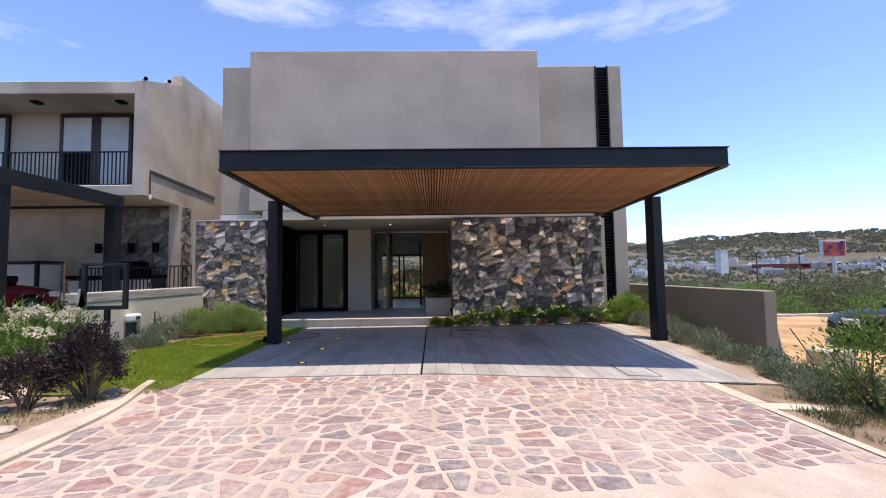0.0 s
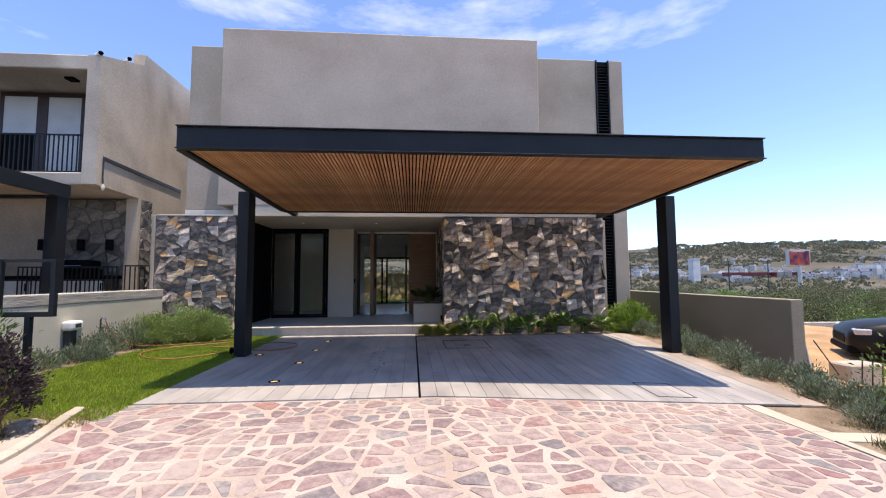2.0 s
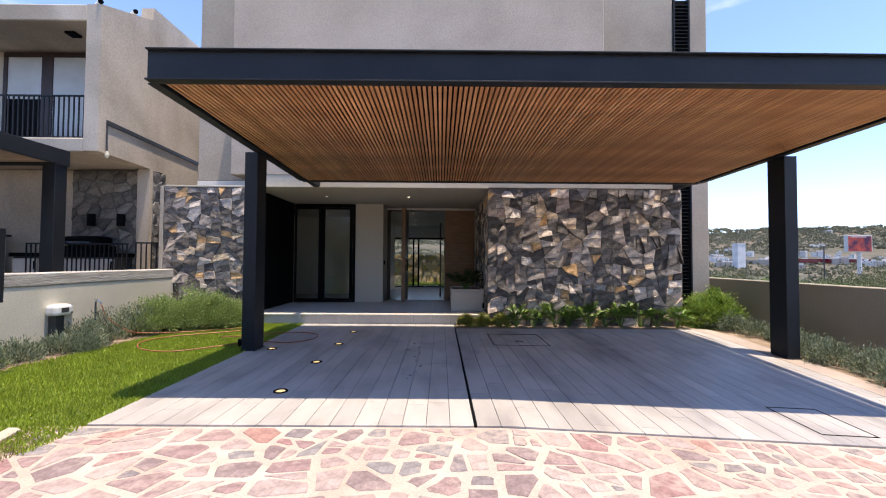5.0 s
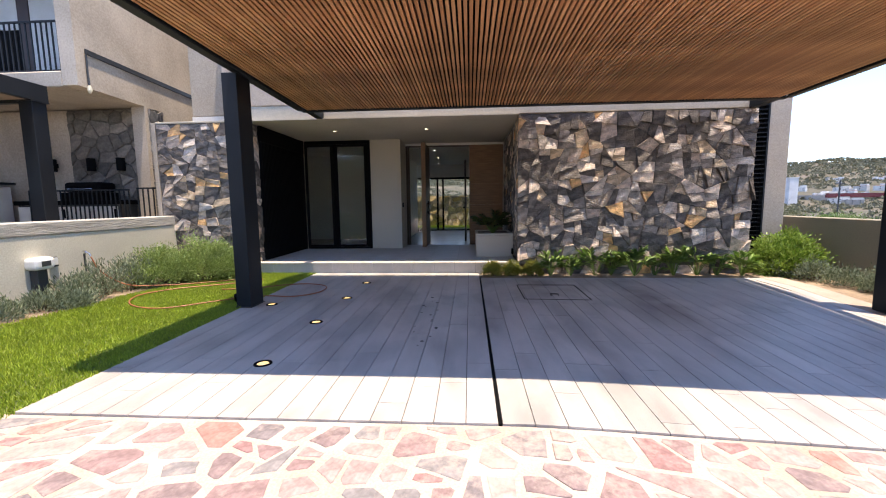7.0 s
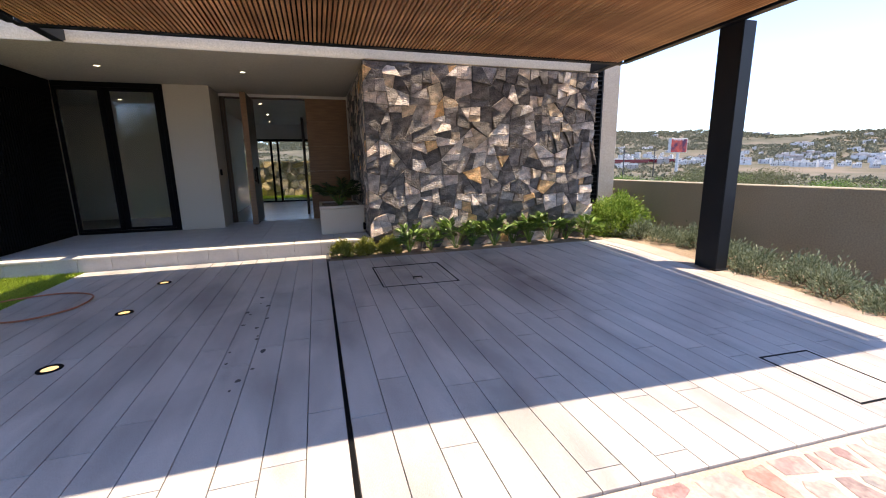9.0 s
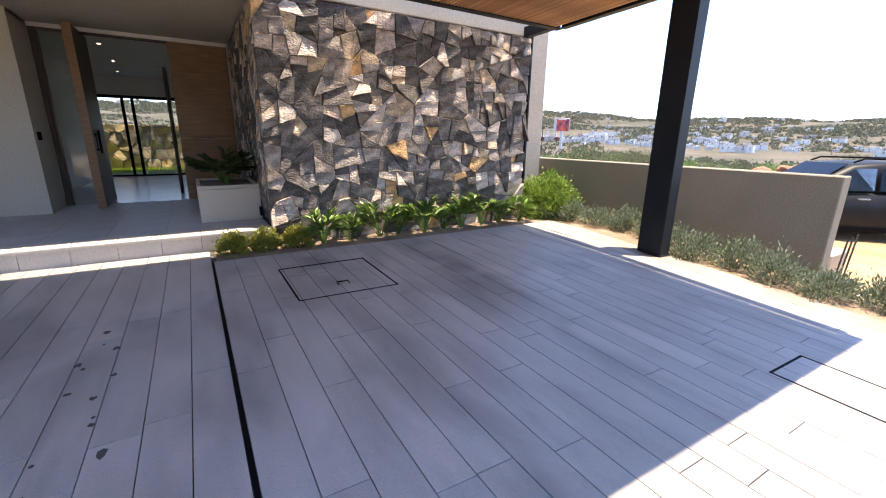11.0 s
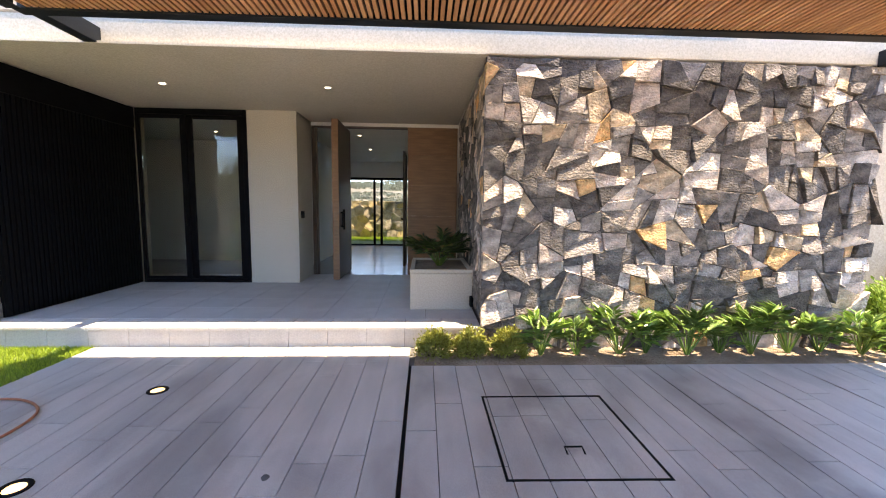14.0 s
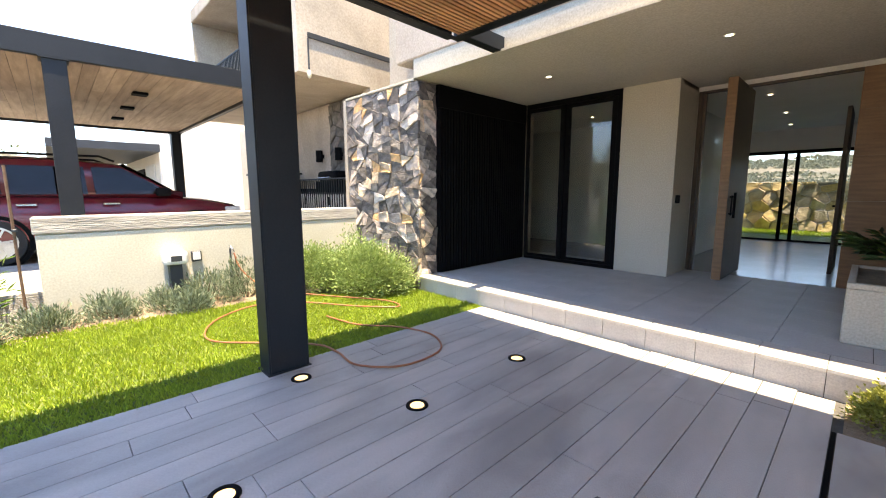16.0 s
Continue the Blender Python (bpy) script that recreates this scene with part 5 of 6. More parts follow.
for x, y in ((-8.35, 8.38), (-8.35, 11.2), (-15.7, 11.2), (-15.7, 6.0)):
    p = part("post", box(x - 0.13, x + 0.13, y - 0.13, y + 0.13, 0.38, NZ, 0.006), STEEL, nc)
    part("cap_plate", box(x - 0.16, x + 0.16, y - 0.16, y + 0.16, NZ - 0.02, NZ - 0.001), STEEL, p)
for x in (-10.2, -12.0, -13.8):
    for y in (7.2, 9.6):
        part("ceiling_lamp", box(x - 0.12, x + 0.12, y - 0.12, y + 0.12, NZ + 0.01, NZ + 0.058, 0.005), MATT_BLACK, nc)

# a further house in the row
fh = thing("far_neighbour_house", (-24, 12, 0), "pale cream house further along the street", "house")
part("wall", box(-30, -20.5, 11.5, 22, 0.0, 4.2, 0.02), PLASTER, fh)
part("canopy", box(-30, -20.0, 8.2, 11.49, 3.1, 3.4, 0.01), STEEL_GREY, fh)
part("canopy_post", box(-20.4, -20.2, 8.5, 8.7, 0.3, 3.098), STEEL_GREY, fh)
part("upper_wall", box(-31, -23, 13.0, 22, 4.204, 6.8, 0.02), STUCCO, fh)
part("window", box(-26, -24, 11.45, 11.498, 1.2, 2.6, 0.01), MATT_BLACK, fh)
part("garage_door", box(-23.4, -21.4, 11.44, 11.498, 0.3, 2.7, 0.01), BLIND, fh)

# ---- cars ----
TYRE_RIM = material("alloy_rim", (0.55, 0.55, 0.56), (0.65, 0.65, 0.66), 6, 0.3, 0.9, 0.03, 60)
RED_PAINT = material("dark_red_paint", (0.11, 0.006, 0.014), (0.13, 0.008, 0.016), 3, 0.22, 0.1, 0, 60, spec=0.7)
BLACK_PAINT = material("black_car_paint", (0.010, 0.011, 0.012), (0.014, 0.015, 0.016), 3, 0.45, 0.0, 0, 60, spec=0.2)
LAMP_GLASS = material("headlight_lens", (0.5, 0.5, 0.5), (0.62, 0.62, 0.62), 9, 0.12, 0.2, 0, 60)


def suv(name, m, paint, label):
    """An SUV 4.6 m long, nose along its own +x, on its own z = 0; m is its pose."""
    ob = thing(name, m.translation, label, "car", "parked cars")
    tr = m

    def add(nm, bm, mat, parent=ob, lb="", smooth_it=False):
        bmesh.ops.transform(bm, matrix=tr, verts=bm.verts)
        return part(nm, bm, mat, parent, lb, smooth_it)

    def loft(stations):
        bm = bmesh.new()
        rings = []
        for x, hw, zl, zh, crown in stations:
            pts = [(-hw * 0.94, zl), (-hw, zl + 0.16), (-hw * 1.0, zl + (zh - zl) * 0.62), (-hw * 0.95, zh - 0.05), (-hw * 0.8, zh), (0, zh + crown), (hw * 0.8, zh), (hw * 0.95, zh - 0.05), (hw, zl + (zh - zl) * 0.62), (hw, zl + 0.16), (hw * 0.94, zl)]
            rings.append([bm.verts.new((x, y, z)) for y, z in pts])
        for a, b in zip(rings, rings[1:]):
            for k in range(len(a) - 1):
                bm.faces.new((a[k], a[k + 1], b[k + 1], b[k]))
            bm.faces.new((a[-1], a[0], b[0], b[-1]))
        bm.faces.new(rings[0])
        bm.faces.new(rings[-1][::-1])
        return bm

    add("body", loft([(-2.3, 0.78, 0.42, 0.98, 0.0), (-2.24, 0.88, 0.3, 1.06, 0.0), (-1.6, 0.92, 0.24, 1.09, 0.0), (0.0, 0.925, 0.22, 1.06, 0.0), (0.85, 0.92, 0.24, 1.04, 0.01), (1.15, 0.915, 0.24, 1.03, 0.03), (1.7, 0.90, 0.26, 0.97, 0.03), (2.1, 0.86, 0.3, 0.88, 0.02), (2.26, 0.78, 0.36, 0.76, 0.0), (2.3, 0.66, 0.42, 0.66, 0.0)]), paint, smooth_it=True)
    cab = add("cabin", loft([(-2.16, 0.7, 0.98, 1.42, 0.0), (-2.0, 0.76, 0.98, 1.6, 0.01), (-1.5, 0.77, 0.98, 1.67, 0.02), (-0.4, 0.78, 0.98, 1.69, 0.03), (0.25, 0.77, 0.98, 1.63, 0.02), (0.7, 0.78, 0.98, 1.38, 0.02), (1.18, 0.8, 0.98, 1.06, 0.0)]), paint, smooth_it=True)
    for sg in (-1, 1):
        for x0, x1, x2, x3 in ((-1.98, -1.22, -1.28, -1.86), (-1.16, -0.22, -0.24, -1.2), (-0.12, 1.02, 0.28, -0.14)):
            bm = bmesh.new()
            f = [bm.verts.new((x, sg * (0.875 if z < 1.2 else 0.775), z)) for x, z in ((x0, 1.1), (x1, 1.1), (x2, 1.56), (x3, 1.56))]
            bm.faces.new(f)
            bmesh.ops.solidify(bm, geom=list(bm.faces), thickness=0.03)
            add("side_window", bm, CAR_GLASS, cab)
        add("mirror", box(0.72, 0.95, sg * 0.92, sg * 1.08, 1.06, 1.22, 0.04, seg=2), MATT_BLACK if sg else paint)
        add("roof_rail", tube([(-1.7, sg * 0.6, 1.69), (-1.5, sg * 0.6, 1.75), (0.0, sg * 0.6, 1.76), (0.2, sg * 0.6, 1.68)], 0.02, 6), MATT_BLACK)
        for x in (-0.95, 0.1):
            add("door_handle", box(x - 0.14, x + 0.1, sg * 0.925, sg * 0.95, 0.92, 0.955, 0.008), CHROME)
        add("sill_trim", box(-1.0, 1.0, sg * 0.90, sg * 0.94, 0.22, 0.36, 0.01), MATT_BLACK)
        add("headlight", box(1.9, 2.2, sg * 0.6, sg * 0.88, 0.7, 0.84, 0.03, seg=2), LAMP_GLASS)
        add("tail_light", box(-2.3, -2.1, sg * 0.62, sg * 0.9, 0.9, 1.06, 0.02), RED_PAINT)
        for x in (-1.36, 1.36):
            w = Matrix.Translation((x, sg * 0.80, 0.36)) @ Matrix.Rotation(radians(90 * -sg), 4, 'X')
            bm = lathe([(0.43, 0.09), (0.43, 0.127), (0.37, 0.13), (0.36, 0.09)], w, 28)
            add("wheel_arch", bm, MATT_BLACK)
            wh = add("wheel", lathe([(0.24, -0.12), (0.34, -0.12), (0.362, -0.08), (0.362, 0.1), (0.34, 0.138), (0.25, 0.142), (0.24, 0.10)], w, 28), RUBBER)
            bm = lathe([(0.25, 0.10), (0.25, 0.145), (0.225, 0.145), (0.22, 0.11)], w, 28)
            lathe([(0.07, 0.09), (0.07, 0.14), (0.01, 0.145)], w, 14, bm)
            for k in range(5):
                for da in (-0.14, 0.14):
                    a = 2 * math.pi * k / 5 + da
                    box(0.05, 0.23, -0.014, 0.014, 0.115, 0.135, bm=bm, m=w @ Matrix.Rotation(a, 4, 'Z'))
            add("rim", bm, TYRE_RIM, wh)
            add("brake_disc", lathe([(0.2, 0.07), (0.2, 0.09), (0.01, 0.092)], w, 20), STEEL_GREY, wh)
    bm = bmesh.new()
    bm.faces.new([bm.verts.new(p) for p in ((1.14, -0.7, 1.08), (1.14, 0.7, 1.08), (0.3, 0.6, 1.63), (0.3, -0.6, 1.63))])
    bmesh.ops.translate(bm, vec=(0.02, 0, 0.02), verts=bm.verts)
    bmesh.ops.solidify(bm, geom=list(bm.faces), thickness=0.015)
    add("windscreen", bm, CAR_GLASS, cab)
    add("grille", box(2.22, 2.31, -0.5, 0.5, 0.46, 0.68, 0.02), MATT_BLACK)
    add("bumper", box(2.0, 2.33, -0.8, 0.8, 0.26, 0.42, 0.05, seg=2), MATT_BLACK)
    return ob


suv("red_car", pose(-10.35, 8.85, 0.385, 0, 0, 90), RED_PAINT, "dark red SUV parked under the neighbour's carport")
suv("black_car", pose(-14.0, 9.0, 0.385, 0, 0, 90), BLACK_PAINT, "black SUV parked under the neighbour's carport")
suv("black_car", pose(12.3, 9.8, -0.60, 0, 0, 143), BLACK_PAINT, "black SUV parked on the dirt lot")

# ---- the lot beside the house ----
DIRT = material("orange_dirt", (0.40, 0.24, 0.115), (0.52, 0.33, 0.17), 0.8, 0.97, 0, 0.8, 14, bump_dist=0.04, stain=(0.6, (0.35, 0.6), (0.72, 0.68, 0.62)))
vs, fs = [], []
for j in range(22):
    for i in range(26):
        x, y = 6.4 + i * 0.5, 6.6 + j * 0.5
        vs.append((x, y, terrain(x, y) + 0.02 + 0.03 * noise.noise((x * 1.5, y * 1.5, 0))))
for j in range(21):
    for i in range(25):
        a = j * 26 + i
        fs.append((a, a + 1, a + 27, a + 26))
structure(raw("dirt_lot", vs, fs, DIRT, smooth=True), "bare orange dirt lot beside the house", "ground")
structure(part("kerb_lot", box(6.4, 19, 16.9, 17.1, -1.2, -0.38, 0.02), CONCRETE_RAW), "low dark retaining kerb at the edge of the lot", "kerb")
blk = thing("concrete_block", (7.75, 8.5, -0.4), "broken pale concrete block with steel bars", "block")
part("block", box(7.4, 8.1, 8.3, 8.7, -0.55, -0.1, 0.03), CONCRETE_PALE, blk)
for x in (7.55, 7.75, 7.95):
    part("steel_bar", tube([(x, 8.25, -0.5), (x + 0.02, 8.22, 0.12 + 0.1 * (x - 7.5))], 0.012, 6), STEEL_GREY, blk)
part("steel_bar", tube([(7.3, 8.4, -0.3), (7.05, 8.6, 0.3)], 0.012, 6), STEEL_GREY, blk)
lb = thing("leaning_board", (6.42, 8.0, -0.2), "white board leaning on the end of the boundary wall", "board")
part("board", box(-0.012, 0.012, -0.12, 0.12, 0, 0.55, 0.004, m=Matrix.Translation((6.46, 8.2, -0.22)) @ Matrix.Rotation(radians(-10), 4, 'Y')), WHITE_PLASTIC, lb)
RED_ROCK = material("red_rock", (0.26, 0.11, 0.065), (0.40, 0.2, 0.12), 2, 0.95, 0, 0.8, 12, bump_dist=0.05)
rr = random.Random(41)
for i in range(48):
    x, y = 27.5 + rr.gauss(0, 2.0), 15.8 + rr.gauss(0, 2.2)
    s = rr.uniform(0.3, 0.7)
    rock(x, y, terrain(x, y), s, s * 0.9, s * 0.6, 500 + i, "boulder", "reddish quarried boulder on a heap", RED_ROCK)

# ---- valley: scrub trees, houses, hillside ----


def tree(name, seed, h, r, leaf, label, clumps=90, per=60, ll=0.17):
    rng = np.random.default_rng(seed)
    ob = thing(name, (0, 0, 0), label, "tree", "scrub trees")
    bm = tube([(0, 0, -0.5), (0.1, 0.05, h * 0.2), (0.0, 0.1, h * 0.42)], 0.045 * h, 7, None, 0.55)
    cd = unit(rng, clumps)
    c = np.stack([cd[:, 0] * r, cd[:, 1] * r, h * (0.62 + 0.38 * cd[:, 2])], 1) * rng.uniform(0.55, 1.05, (clumps, 1)) ** np.array([0.6, 0.6, 0.25])
    for i in range(10):
        e = Vector(c[i])
        tube([(0, 0.1, h * 0.3), Vector((0, 0.1, h * 0.3)).lerp(e, 0.5) + Vector((0, 0, 0.1 * h)), e], 0.016 * h, 5, bm, 0.25)
    part("trunk", bm, STEM, ob)
    k = rng.integers(0, clumps, clumps * per)
    p = c[k] + rng.normal(size=(clumps * per, 3)) * r * 0.16
    d = unit(rng, len(p)) + np.array([0, 0, 0.35])
    ln = ll * rng.uniform(0.6, 1.4, len(p))
    v, f = leaf_mesh(p, d, unit(rng, len(p)), ln, ln * 0.55)
    raw("crown", v, f, leaf, ob)
    return ob


kinds = [tree("scrub_tree", 1, 4.6, 2.9, LEAF_SCRUB, "rounded dry-green scrub tree on the slope"), tree("scrub_tree", 2, 5.4, 3.3, LEAF_SCRUB, "rounded dry-green scrub tree on the slope"), tree("scrub_tree", 3, 3.6, 2.6, LEAF_GREEN, "rounded bright green scrub tree on the slope", 80, 60)]
rt = random.Random(12)
spots = []
for i in range(120):
    az, d = radians(rt.uniform(20, 84)), 24 + 70 * rt.random() ** 1.2
    spots.append((d * math.sin(az), d * math.cos(az), i % 3 if rt.random() < 0.75 else 2))
spots += [(-26, 4, 1), (-30, 9, 0), (-23, -1, 0), (-33, 14, 1), *[(-17 + i * 2.9, -14 - (i * 7 % 5), i % 2) for i in range(13)]]
first = [True, True, True]
for x, y, k in spots:
    s = rt.uniform(0.75, 1.15)
    zt = terrain(x, y)
    if y < -10:
        s *= 1.5
    if x > 0 and y > 0:
        s = min(s, (rt.uniform(-0.2, 1.1) - zt) / 5.2)
        if s < 0.35:
            continue
    m = Matrix.Translation((x, y, zt)) @ Matrix.Rotation(rt.uniform(0, 6.28), 4, 'Z') @ Matrix.Scale(s, 4)
    if first[k]:
        kinds[k].matrix_basis, first[k] = m, False
    else:
        copy_thing(kinds[k], m)

# scrub tufts over the hillside
rng = np.random.default_rng(55)
n = 24000
rad, az = 60 + 900 * rng.random(n) ** 0.8, np.radians(rng.uniform(-35, 100, n))
x, y = rad * np.sin(az), rad * np.cos(az)
keepers = np.array([noise.noise((a * 0.012, b * 0.012, 1.5)) > (-0.35 if a < b * 1.2 else -0.12) for a, b in zip(x, y)])
x, y, rad = x[keepers], y[keepers], rad[keepers]
z = np.array([terrain(a, b) for a, b in zip(x, y)])
q = 9
p = np.repeat(np.stack([x, y, z], 1), q, axis=0)
size = np.repeat(0.6 + rad * 0.003, q)
p = p + unit(rng, len(p)) * size[:, None] * np.array([0.8, 0.8, 0.35])
v, f = leaf_mesh(p, unit(rng, len(p)) + np.array([0, 0, 0.8]), unit(rng, len(p)), size * 1.1, size * 0.8)
# distance haze is put into the leaf colour: paler and greyer than near scrub
LEAF_FAR = leaf_material("haze_tinted_scrub_leaf", (0.13, 0.135, 0.09), (0.2, 0.2, 0.14), 0.8)
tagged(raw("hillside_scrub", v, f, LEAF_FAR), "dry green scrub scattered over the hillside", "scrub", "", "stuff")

WHITE_WALL = material("white_house_paint", (0.8, 0.8, 0.8), (1, 1, 1), 0.4, 0.9, 0, 0.1, 6, per_object=[(0, (0.66, 0.65, 0.63)), (0.5, (0.55, 0.53, 0.5)), (0.68, (0.42, 0.38, 0.34)), (0.78, (0.72, 0.71, 0.7))])
DARK_PANE = material("far_window", (0.05, 0.055, 0.06), (0.09, 0.095, 0.10), 1, 0.3, 0, 0, 6)
TERRA = material("terracotta_roof", (0.33, 0.15, 0.09), (0.4, 0.2, 0.12), 0.5, 0.9, 0, 0.1, 6)


def far_house(w, d, h, roof, seed):
    r = random.Random(seed)
    ob = thing("valley_house", (0, 0, 0), "small white flat-roofed house in the valley", "house", "houses in the valley")
    part("wall", box(-w / 2, w / 2, -d / 2, d / 2, -3, h, 0.05), WHITE_WALL, ob)
    part("roof", box(-w / 2 + 0.3, w / 2 - 0.3, -d / 2 + 0.3, d / 2 - 0.3, h + 0.001, h + 0.35), roof, ob)
    part("upper_storey", box(-w / 2 + w * 0.45, w / 2 - 0.4, -d / 2 + 1, d / 2 - 1, h + 0.352, h + 2.6, 0.05), WHITE_WALL, ob)
    for i in range(3):
        for zz in (0.9, 3.6):
            if zz + 1.4 < h and r.random() < 0.7:
                x = -w / 2 + (i + 0.5) * w / 3
                part("window", box(x - 0.7, x + 0.7, -d / 2 - 0.08, -d / 2 - 0.02, zz, zz + 1.4), DARK_PANE, ob)
    return ob


hk = [far_house(9, 8, 5.6, WHITE_WALL, 1), far_house(14, 8, 5.4, TERRA, 2), far_house(8, 7, 3.2, WHITE_WALL, 3), far_house(22, 9, 5.8, WHITE_WALL, 4)]
fm = [True] * 4
for i in range(310):
    az = radians(rt.uniform(16, 64) if i % 4 else rt.uniform(60, 88))
    d = rt.choice((205, 216, 228, 240, 254, 268, 284, 300, 320, 345, 380)) + rt.uniform(-8, 8)
    if i % 9 == 0:
        d = rt.uniform(650, 800)
    x, y = d * math.sin(az), d * math.cos(az)
    m = Matrix.Translation((x, y, terrain(x, y) + 0.3)) @ Matrix.Rotation(-az + rt.choice((0, 0, 0.3, -0.4)), 4, 'Z') @ Matrix.Scale(0.5 if d < 600 else 0.7, 4)
    k = rt.randrange(4)
    if fm[k]:
        hk[k].matrix_basis, fm[k] = m, False
    else:
        copy_thing(hk[k], m)

bb = thing("billboard", (120.7, 120, -4.5), "tall roadside billboard with a red picture", "billboard")
SIGN_ART = material("billboard_print", (0.07, 0.012, 0.05), (0.62, 0.09, 0.05), 0.35, 0.6, 0, 0, 4, spread=(0.4, 0.62))
part("pole", tube([(121, 120.5, -6), (121, 120.5, 4.8)], 0.55, 10), BLIND, bb)
part("cabinet", box(117.2, 124.4, 120, 121.2, 4.8, 9.7, 0.05), BLIND, bb)
part("print", box(117.35, 124.1, 119.93, 119.995, 4.95, 9.4), SIGN_ART, bb)
part("lettering", box(118.0, 122.6, 119.9, 119.928, 9.0, 9.25), BLIND, bb, "pale bar of lettering")
tw = thing("white_tower", (116, 160, -2), "plain white tower block in the valley", "tower")
part("shaft", box(114.5, 117.6, 160, 163, -4, 8.6, 0.05), WHITE_WALL, tw)
part("cap", box(114.4, 117.7, 159.9, 163.1, 8.602, 9.0), BLIND, tw)
st = thing("red_roofed_store", (150, 165, -2), "long low store with a red fascia", "store")
part("wall", box(132, 172, 165, 180, -5, 2.6), WHITE_WALL, st)
part("fascia", box(131, 173, 164.4, 164.99, 1.6, 3.2), RED_PAINT, st)
for i, (x, y) in enumerate(((74, 92), (96, 105), (60, 110))):
    up = thing("utility_pole", (x, y, terrain(x, y)), "thin dark utility pole in the valley", "utility pole", "utility poles")
    zt = terrain(x, y)
    part("pole", tube([(x, y, zt - 1), (x, y, zt + 9)], 0.14, 6), STEEL_GREY, up)
    part("crossarm", box(x - 0.9, x + 0.9, y - 0.08, y + 0.08, zt + 8.2, zt + 8.4), STEEL_GREY, up)

# ---- stones of the house walls ----
core_r = structure(part("wall_stone_right", box(0.50, 4.69, 12.03, 12.44, -0.1, 3.07), WALL_JOINT), "split basalt stone wall with ochre and grey stones", "wall")
core_s = structure(part("wall_stone_return", box(0.50, 0.74, 12.445, 15.39, -0.1, CEIL - 0.003), WALL_JOINT), "split basalt stone return wall of the porch", "wall")
core_l = structure(part("wall_stone_left", box(-6.70, -4.81, 12.03, 12.37, -0.1, 3.06), WALL_JOINT), "split basalt stone wall with ochre and grey stones", "wall")
structure(part("wall_stone_left_edge", box(-6.79, -6.704, 12.0, 12.49, -0.1, 3.08, 0.01), STUCCO_DARK), "grey rendered end of the stone wall", "wall")
structure(part("wall_left_cap", box(-6.70, -4.862, 12.0, 12.49, 3.064, 3.10, 0.006), STUCCO_PORCH), "thin cap on the stone wall", "wall")


def clad(core, u0, u1, v0, v1, place, seed, size=0.255, mat=WALL_STONE, deep=0.065, tilt=0.13):
    """Tight-fitting split stones: angular fields, cut again and again askew."""
    rng = random.Random(seed)
    size = min(size, v1 - v0, u1 - u0)
    for field in cells(u0, u1, v0, v1, min(size * 2.3, v1 - v0, u1 - u0), 0.0, seed, 1.2, 0.42):
        for poly in split(field, size * size * 0.6, 0.004, rng, 0.3, False):
            stone("stone", ragged(poly, rng, 0.012), place, rng.uniform(0.012, deep), tilt, rng, mat, core, 0.004, 0.005)


clad(core_r, 0.45, 4.73, 0.04, 3.068, lambda u, v, w: (u, 12.03 - w, v), 3)
clad(core_l, -6.69, -4.78, 0.02, 3.055, lambda u, v, w: (u, 12.03 - w, v), 9, 0.22, WALL_STONE, 0.035, 0.07)
clad(core_s, 12.02, 15.38, P, CEIL - 0.004, lambda u, v, w: (0.50 - w, u, v), 5, 0.27, WALL_STONE, 0.03, 0.07)
clad(core_l, 12.02, 12.37, 0.02, 3.055, lambda u, v, w: (-4.81 + w, u, v), 15, 0.2, WALL_STONE, 0.03, 0.08)
clad(core_r, 12.02, 12.44, 0.04, 3.068, lambda u, v, w: (4.69 + w, u, v), 16, 0.225, WALL_STONE, 0.03, 0.08)

# stone pier next door
NB_STONE = material("grey_field_stone", (0.6, 0.6, 0.6), (1.2, 1.18, 1.15), 5, 0.9, 0, 0.9, 22, per_object=[(0, (0.16, 0.15, 0.135)), (0.3, (0.22, 0.2, 0.18)), (0.6, (0.12, 0.115, 0.105)), (0.8, (0.27, 0.25, 0.22))], bump_dist=0.02)
npier = bpy.data.objects["stone_pier_core"]
rng1 = random.Random(21)
for poly in cells(-10.09, -8.35, 0.4, 3.74, 0.3, 0.03, 21, 1.2):
    stone("stone", poly, lambda u, v, w: (u, 13.55 - w, v), 0.03, 0.05, rng1, NB_STONE, npier)
for poly in cells(0.4, 3.74, 13.5, 13.95, 0.22, 0.015, 22, 1.2):
    stone("stone", poly, lambda u, v, w: (-8.02 + w, v, u), 0.04, 0.1, rng1, NB_STONE, npier)

# rubble wall at the end of the back garden
RUBBLE = material("yellow_rubble", (0.6, 0.6, 0.6), (1.2, 1.18, 1.15), 5, 0.9, 0, 0.9, 16, per_object=[(0, (0.42, 0.31, 0.15)), (0.3, (0.36, 0.29, 0.2)), (0.55, (0.5, 0.38, 0.2)), (0.75, (0.2, 0.18, 0.14)), (0.88, (0.4, 0.36, 0.3))], bump_dist=0.03)
rw = structure(part("wall_garden_back", box(-8, 5, 25.42, 25.9, -0.3, 1.75), CONCRETE_RAW), "rough yellow rubble wall behind the back lawn", "wall")
for poly in cells(-7.5, 3.5, 0.22, 1.8, 0.3, 0.03, 31, 1.3):
    stone("stone", poly, lambda u, v, w: (u, 25.42 - w, v), rng1.uniform(0.03, 0.14), 0.2, rng1, RUBBLE, rw)
rngb = np.random.default_rng(3)
nb = 9000
gxs, gys = rngb.uniform(-6.5, 3.5, nb), rngb.uniform(23.6, 25.35, nb)
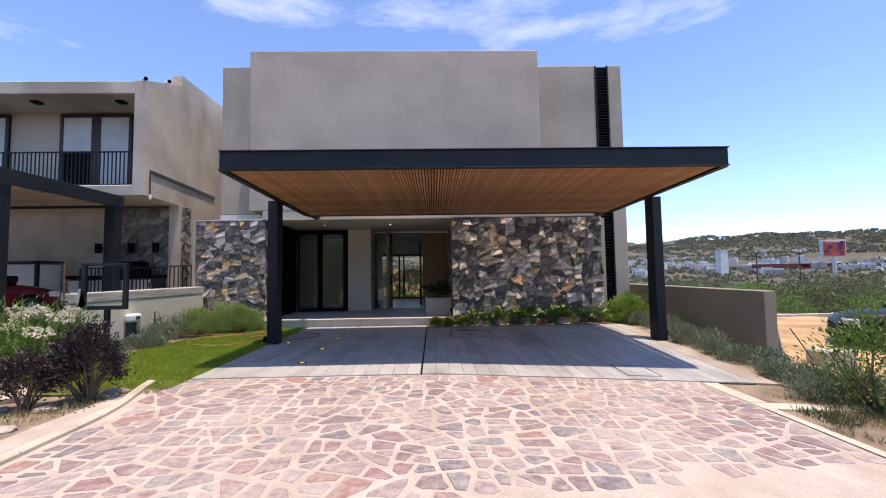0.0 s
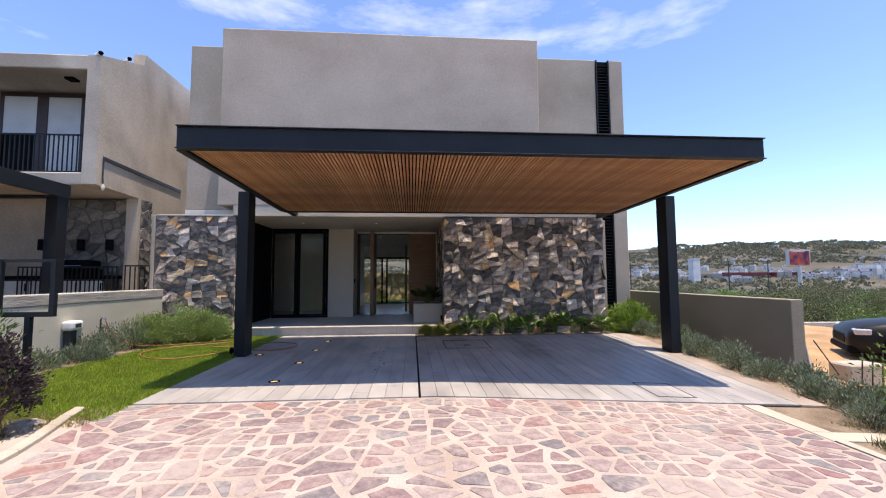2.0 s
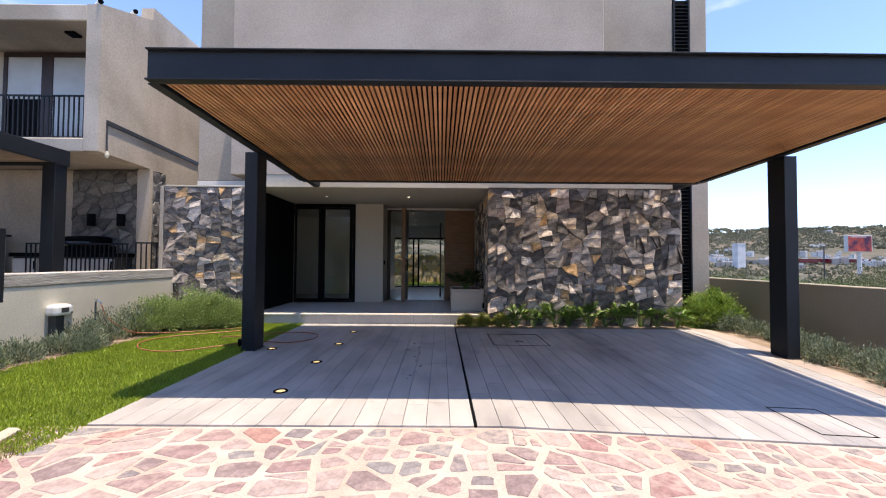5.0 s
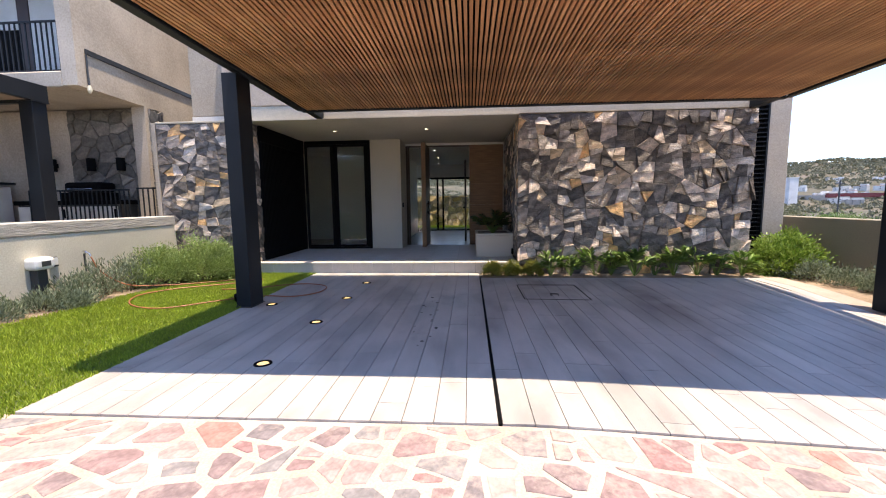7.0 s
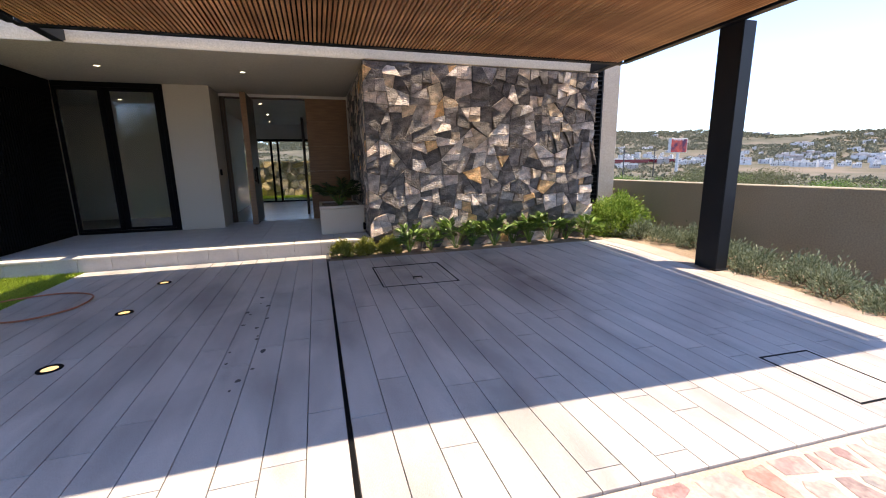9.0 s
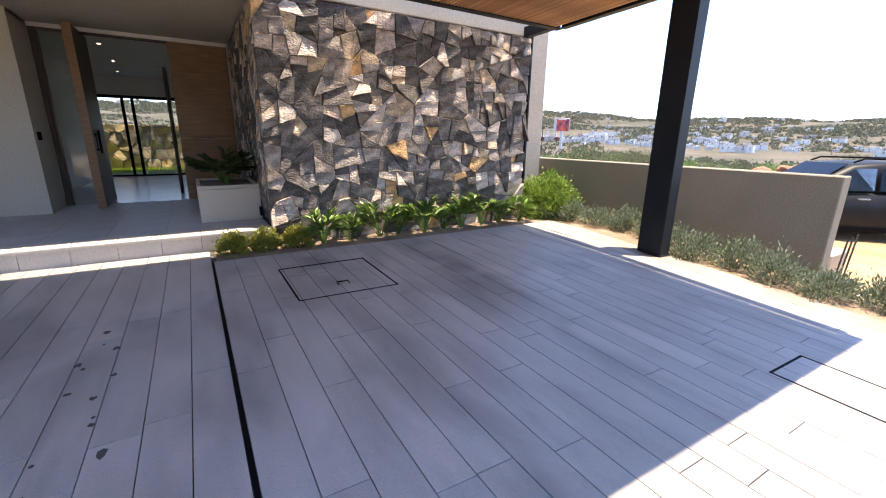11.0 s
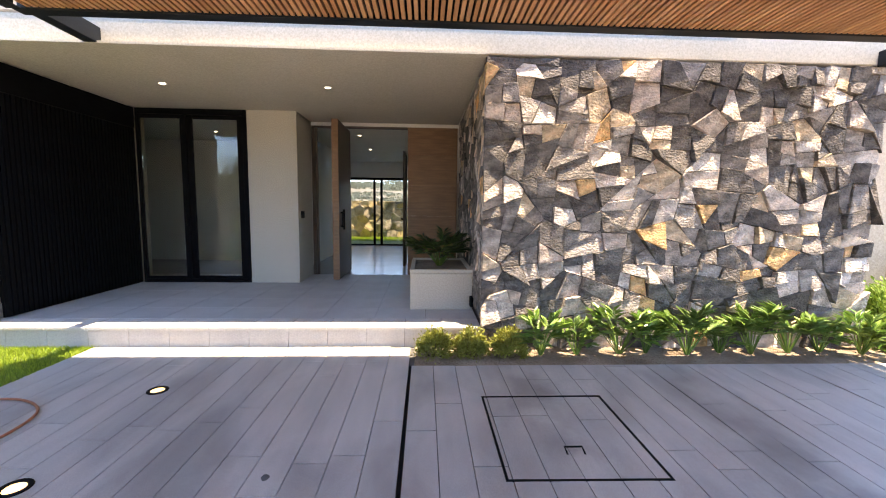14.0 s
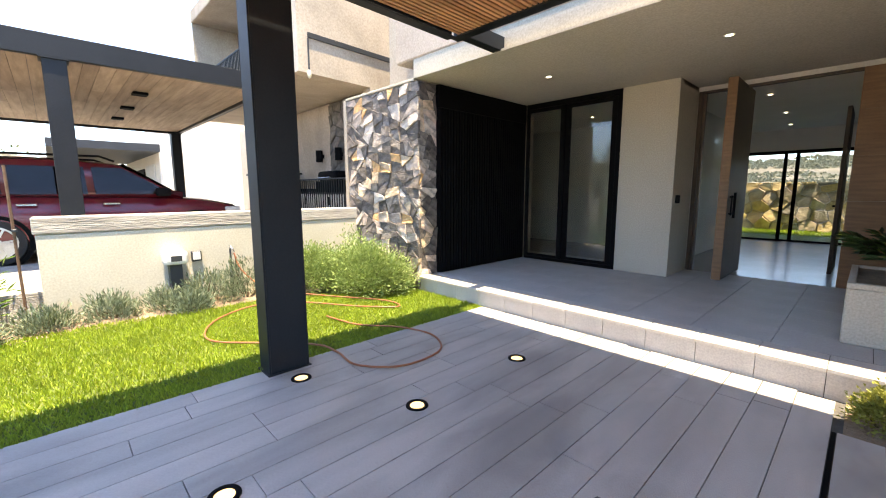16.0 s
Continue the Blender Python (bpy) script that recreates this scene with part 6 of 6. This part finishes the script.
v, f = leaf_mesh(np.stack([gxs, gys, np.full(nb, P - 0.055)], 1), rngb.normal(size=(nb, 3)) * 0.3 + np.array([0, 0, 1.0]), unit(rngb, nb), rngb.uniform(0.05, 0.1, nb), np.full(nb, 0.015))
tagged(raw("grass", v, f, GRASS), "green back lawn grass", "grass", "", "stuff")

# ---- paving pieces ----


def plank(x0, x1, y0, y1):
    e = 0.0025
    c = [(x0 + e, y0 + e), (x1 - e, y0 + e), (x1 - e, y1 - e), (x0 + e, y1 - e)]
    i = 0.0015
    t = [(x0 + e + i, y0 + e + i), (x1 - e - i, y0 + e + i), (x1 - e - i, y1 - e - i), (x0 + e + i, y1 - e - i)]
    ox, oy = (x0 + x1) / 2, (y0 + y1) / 2
    oz = pave(ox, oy)
    vs = [(x - ox, y - oy, pave(x, y) - 0.03 - oz) for x, y in c] + [(x - ox, y - oy, pave(x, y) - 0.0012 - oz) for x, y in c] + [(x - ox, y - oy, pave(x, y) - oz) for x, y in t]
    fs = [(0, 1, 5, 4), (1, 2, 6, 5), (2, 3, 7, 6), (3, 0, 4, 7), (4, 5, 9, 8), (5, 6, 10, 9), (6, 7, 11, 10), (7, 4, 8, 11), (8, 9, 10, 11)]
    me = bpy.data.meshes.new("plank")
    me.from_pydata(vs, [], fs)
    me.update()
    me.materials.append(PLANK)
    ob = new("plank", me)
    ob.parent, ob.location = slab, Vector((ox, oy, oz)) - at_of(slab)


rp = random.Random(61)
for xa, xb, n, yend in ((-3.56, -0.291, 16, 12.0), (-0.266, 4.62, 24, 11.47)):
    w = (xb - xa) / n
    for i in range(n):
        y = SY0 - rp.uniform(0.1, 1.4)
        while y < yend:
            y2 = y + 1.5
            a, b = max(y, SY0), min(y2, yend)
            if b - a > 0.03:
                plank(xa + i * w, xa + (i + 1) * w, a, b)
            y = y2
drain = thing("slot_drain", (-0.28, 9, 0.06), "narrow black slot drain between the paving halves", "drain")
part("channel", box(-0.289, -0.268, SY0, 11.47, 0.03, 0.066), MATT_BLACK, drain)


def hatch(x0, x1, y0, y1, label):
    h = thing("floor_hatch", ((x0 + x1) / 2, (y0 + y1) / 2, pave(x0, y0)), label, "hatch", "floor hatches")
    t = 0.016
    for a, b, c, d in ((x0, x1, y0, y0 + t), (x0, x1, y1 - t, y1), (x0, x0 + t, y0 + t, y1 - t), (x1 - t, x1, y0 + t, y1 - t)):
        bm = bmesh.new()
        vs = [bm.verts.new((x, y, pave(x, y) + dz)) for dz in (-0.006, 0.003) for x, y in ((a, c), (b, c), (b, d), (a, d))]
        for q in ((4, 5, 6, 7), (0, 1, 5, 4), (1, 2, 6, 5), (2, 3, 7, 6), (3, 0, 4, 7)):
            bm.faces.new([vs[k] for k in q])
        part("frame_bar", bm, MATT_BLACK, h)
    cx, cz = (x0 + x1) / 2, pave((x0 + x1) / 2, y0) + 0.004
    part("grip_slot", box(cx - 0.06, cx + 0.06, y1 - 0.2, y1 - 0.18, cz - 0.006, cz), MATT_BLACK, h)
    if x1 - x0 > 0.7:
        part("lifting_ring", tube([(cx - 0.05, y0 + 0.24, cz), (cx - 0.05, y0 + 0.3, cz + 0.012), (cx + 0.06, y0 + 0.3, cz + 0.012), (cx + 0.06, y0 + 0.24, cz)], 0.006, 6), MATT_BLACK, h)


hatch(0.305, 1.255, 9.83, 10.83, "square paved floor hatch with a black frame")
hatch(2.82, 3.35, 6.68, 7.32, "small paved floor hatch with a black frame")

drive = bpy.data.objects["drive_bed"]
rf = random.Random(91)


def on_drive(x, y):
    return x > kerb_x(y) + 0.06 and x < 3.74 and y > 3.2 + 0.21 * x - (0.4 if x < -1 else 0)


lay = lambda u, v, w: (u, v, pave(u, v) - 0.016 + w)
for field in cells(-4.15, 3.78, 1.7, 6.49, 0.66, 0.014, 91, 1.25, 0.46):
    for poly in split(field, 0.047, 0.028, rf, 0.3):
        if on_drive(sum(p[0] for p in poly) / len(poly), sum(p[1] for p in poly) / len(poly)):
            stone("flagstone", ragged(poly, rf, rf.choice((0.03, 0.07, 0.12))), lay, 0.0048, 0.003, rf, FLAGSTONE, drive, 0.004, 0.0012)

# drip marks on the paving
bm = bmesh.new()
rd = random.Random(4)
for i in range(16):
    x, y, r = -0.98 + rd.gauss(0, 0.07), 7.9 + i * 0.13 + rd.uniform(-0.05, 0.05), rd.uniform(0.008, 0.024)
    ring = [bm.verts.new((x + math.cos(k * 0.785) * r * rd.uniform(0.7, 1.3), y + math.sin(k * 0.785) * r * rd.uniform(0.8, 1.8), pave(x, y) + 0.0012)) for k in range(8)]
    bm.faces.new(ring)
tagged(part("drip_mark", bm, PLANK_JOINT), "small dark drip marks on the paving", "stain", "", "stuff")
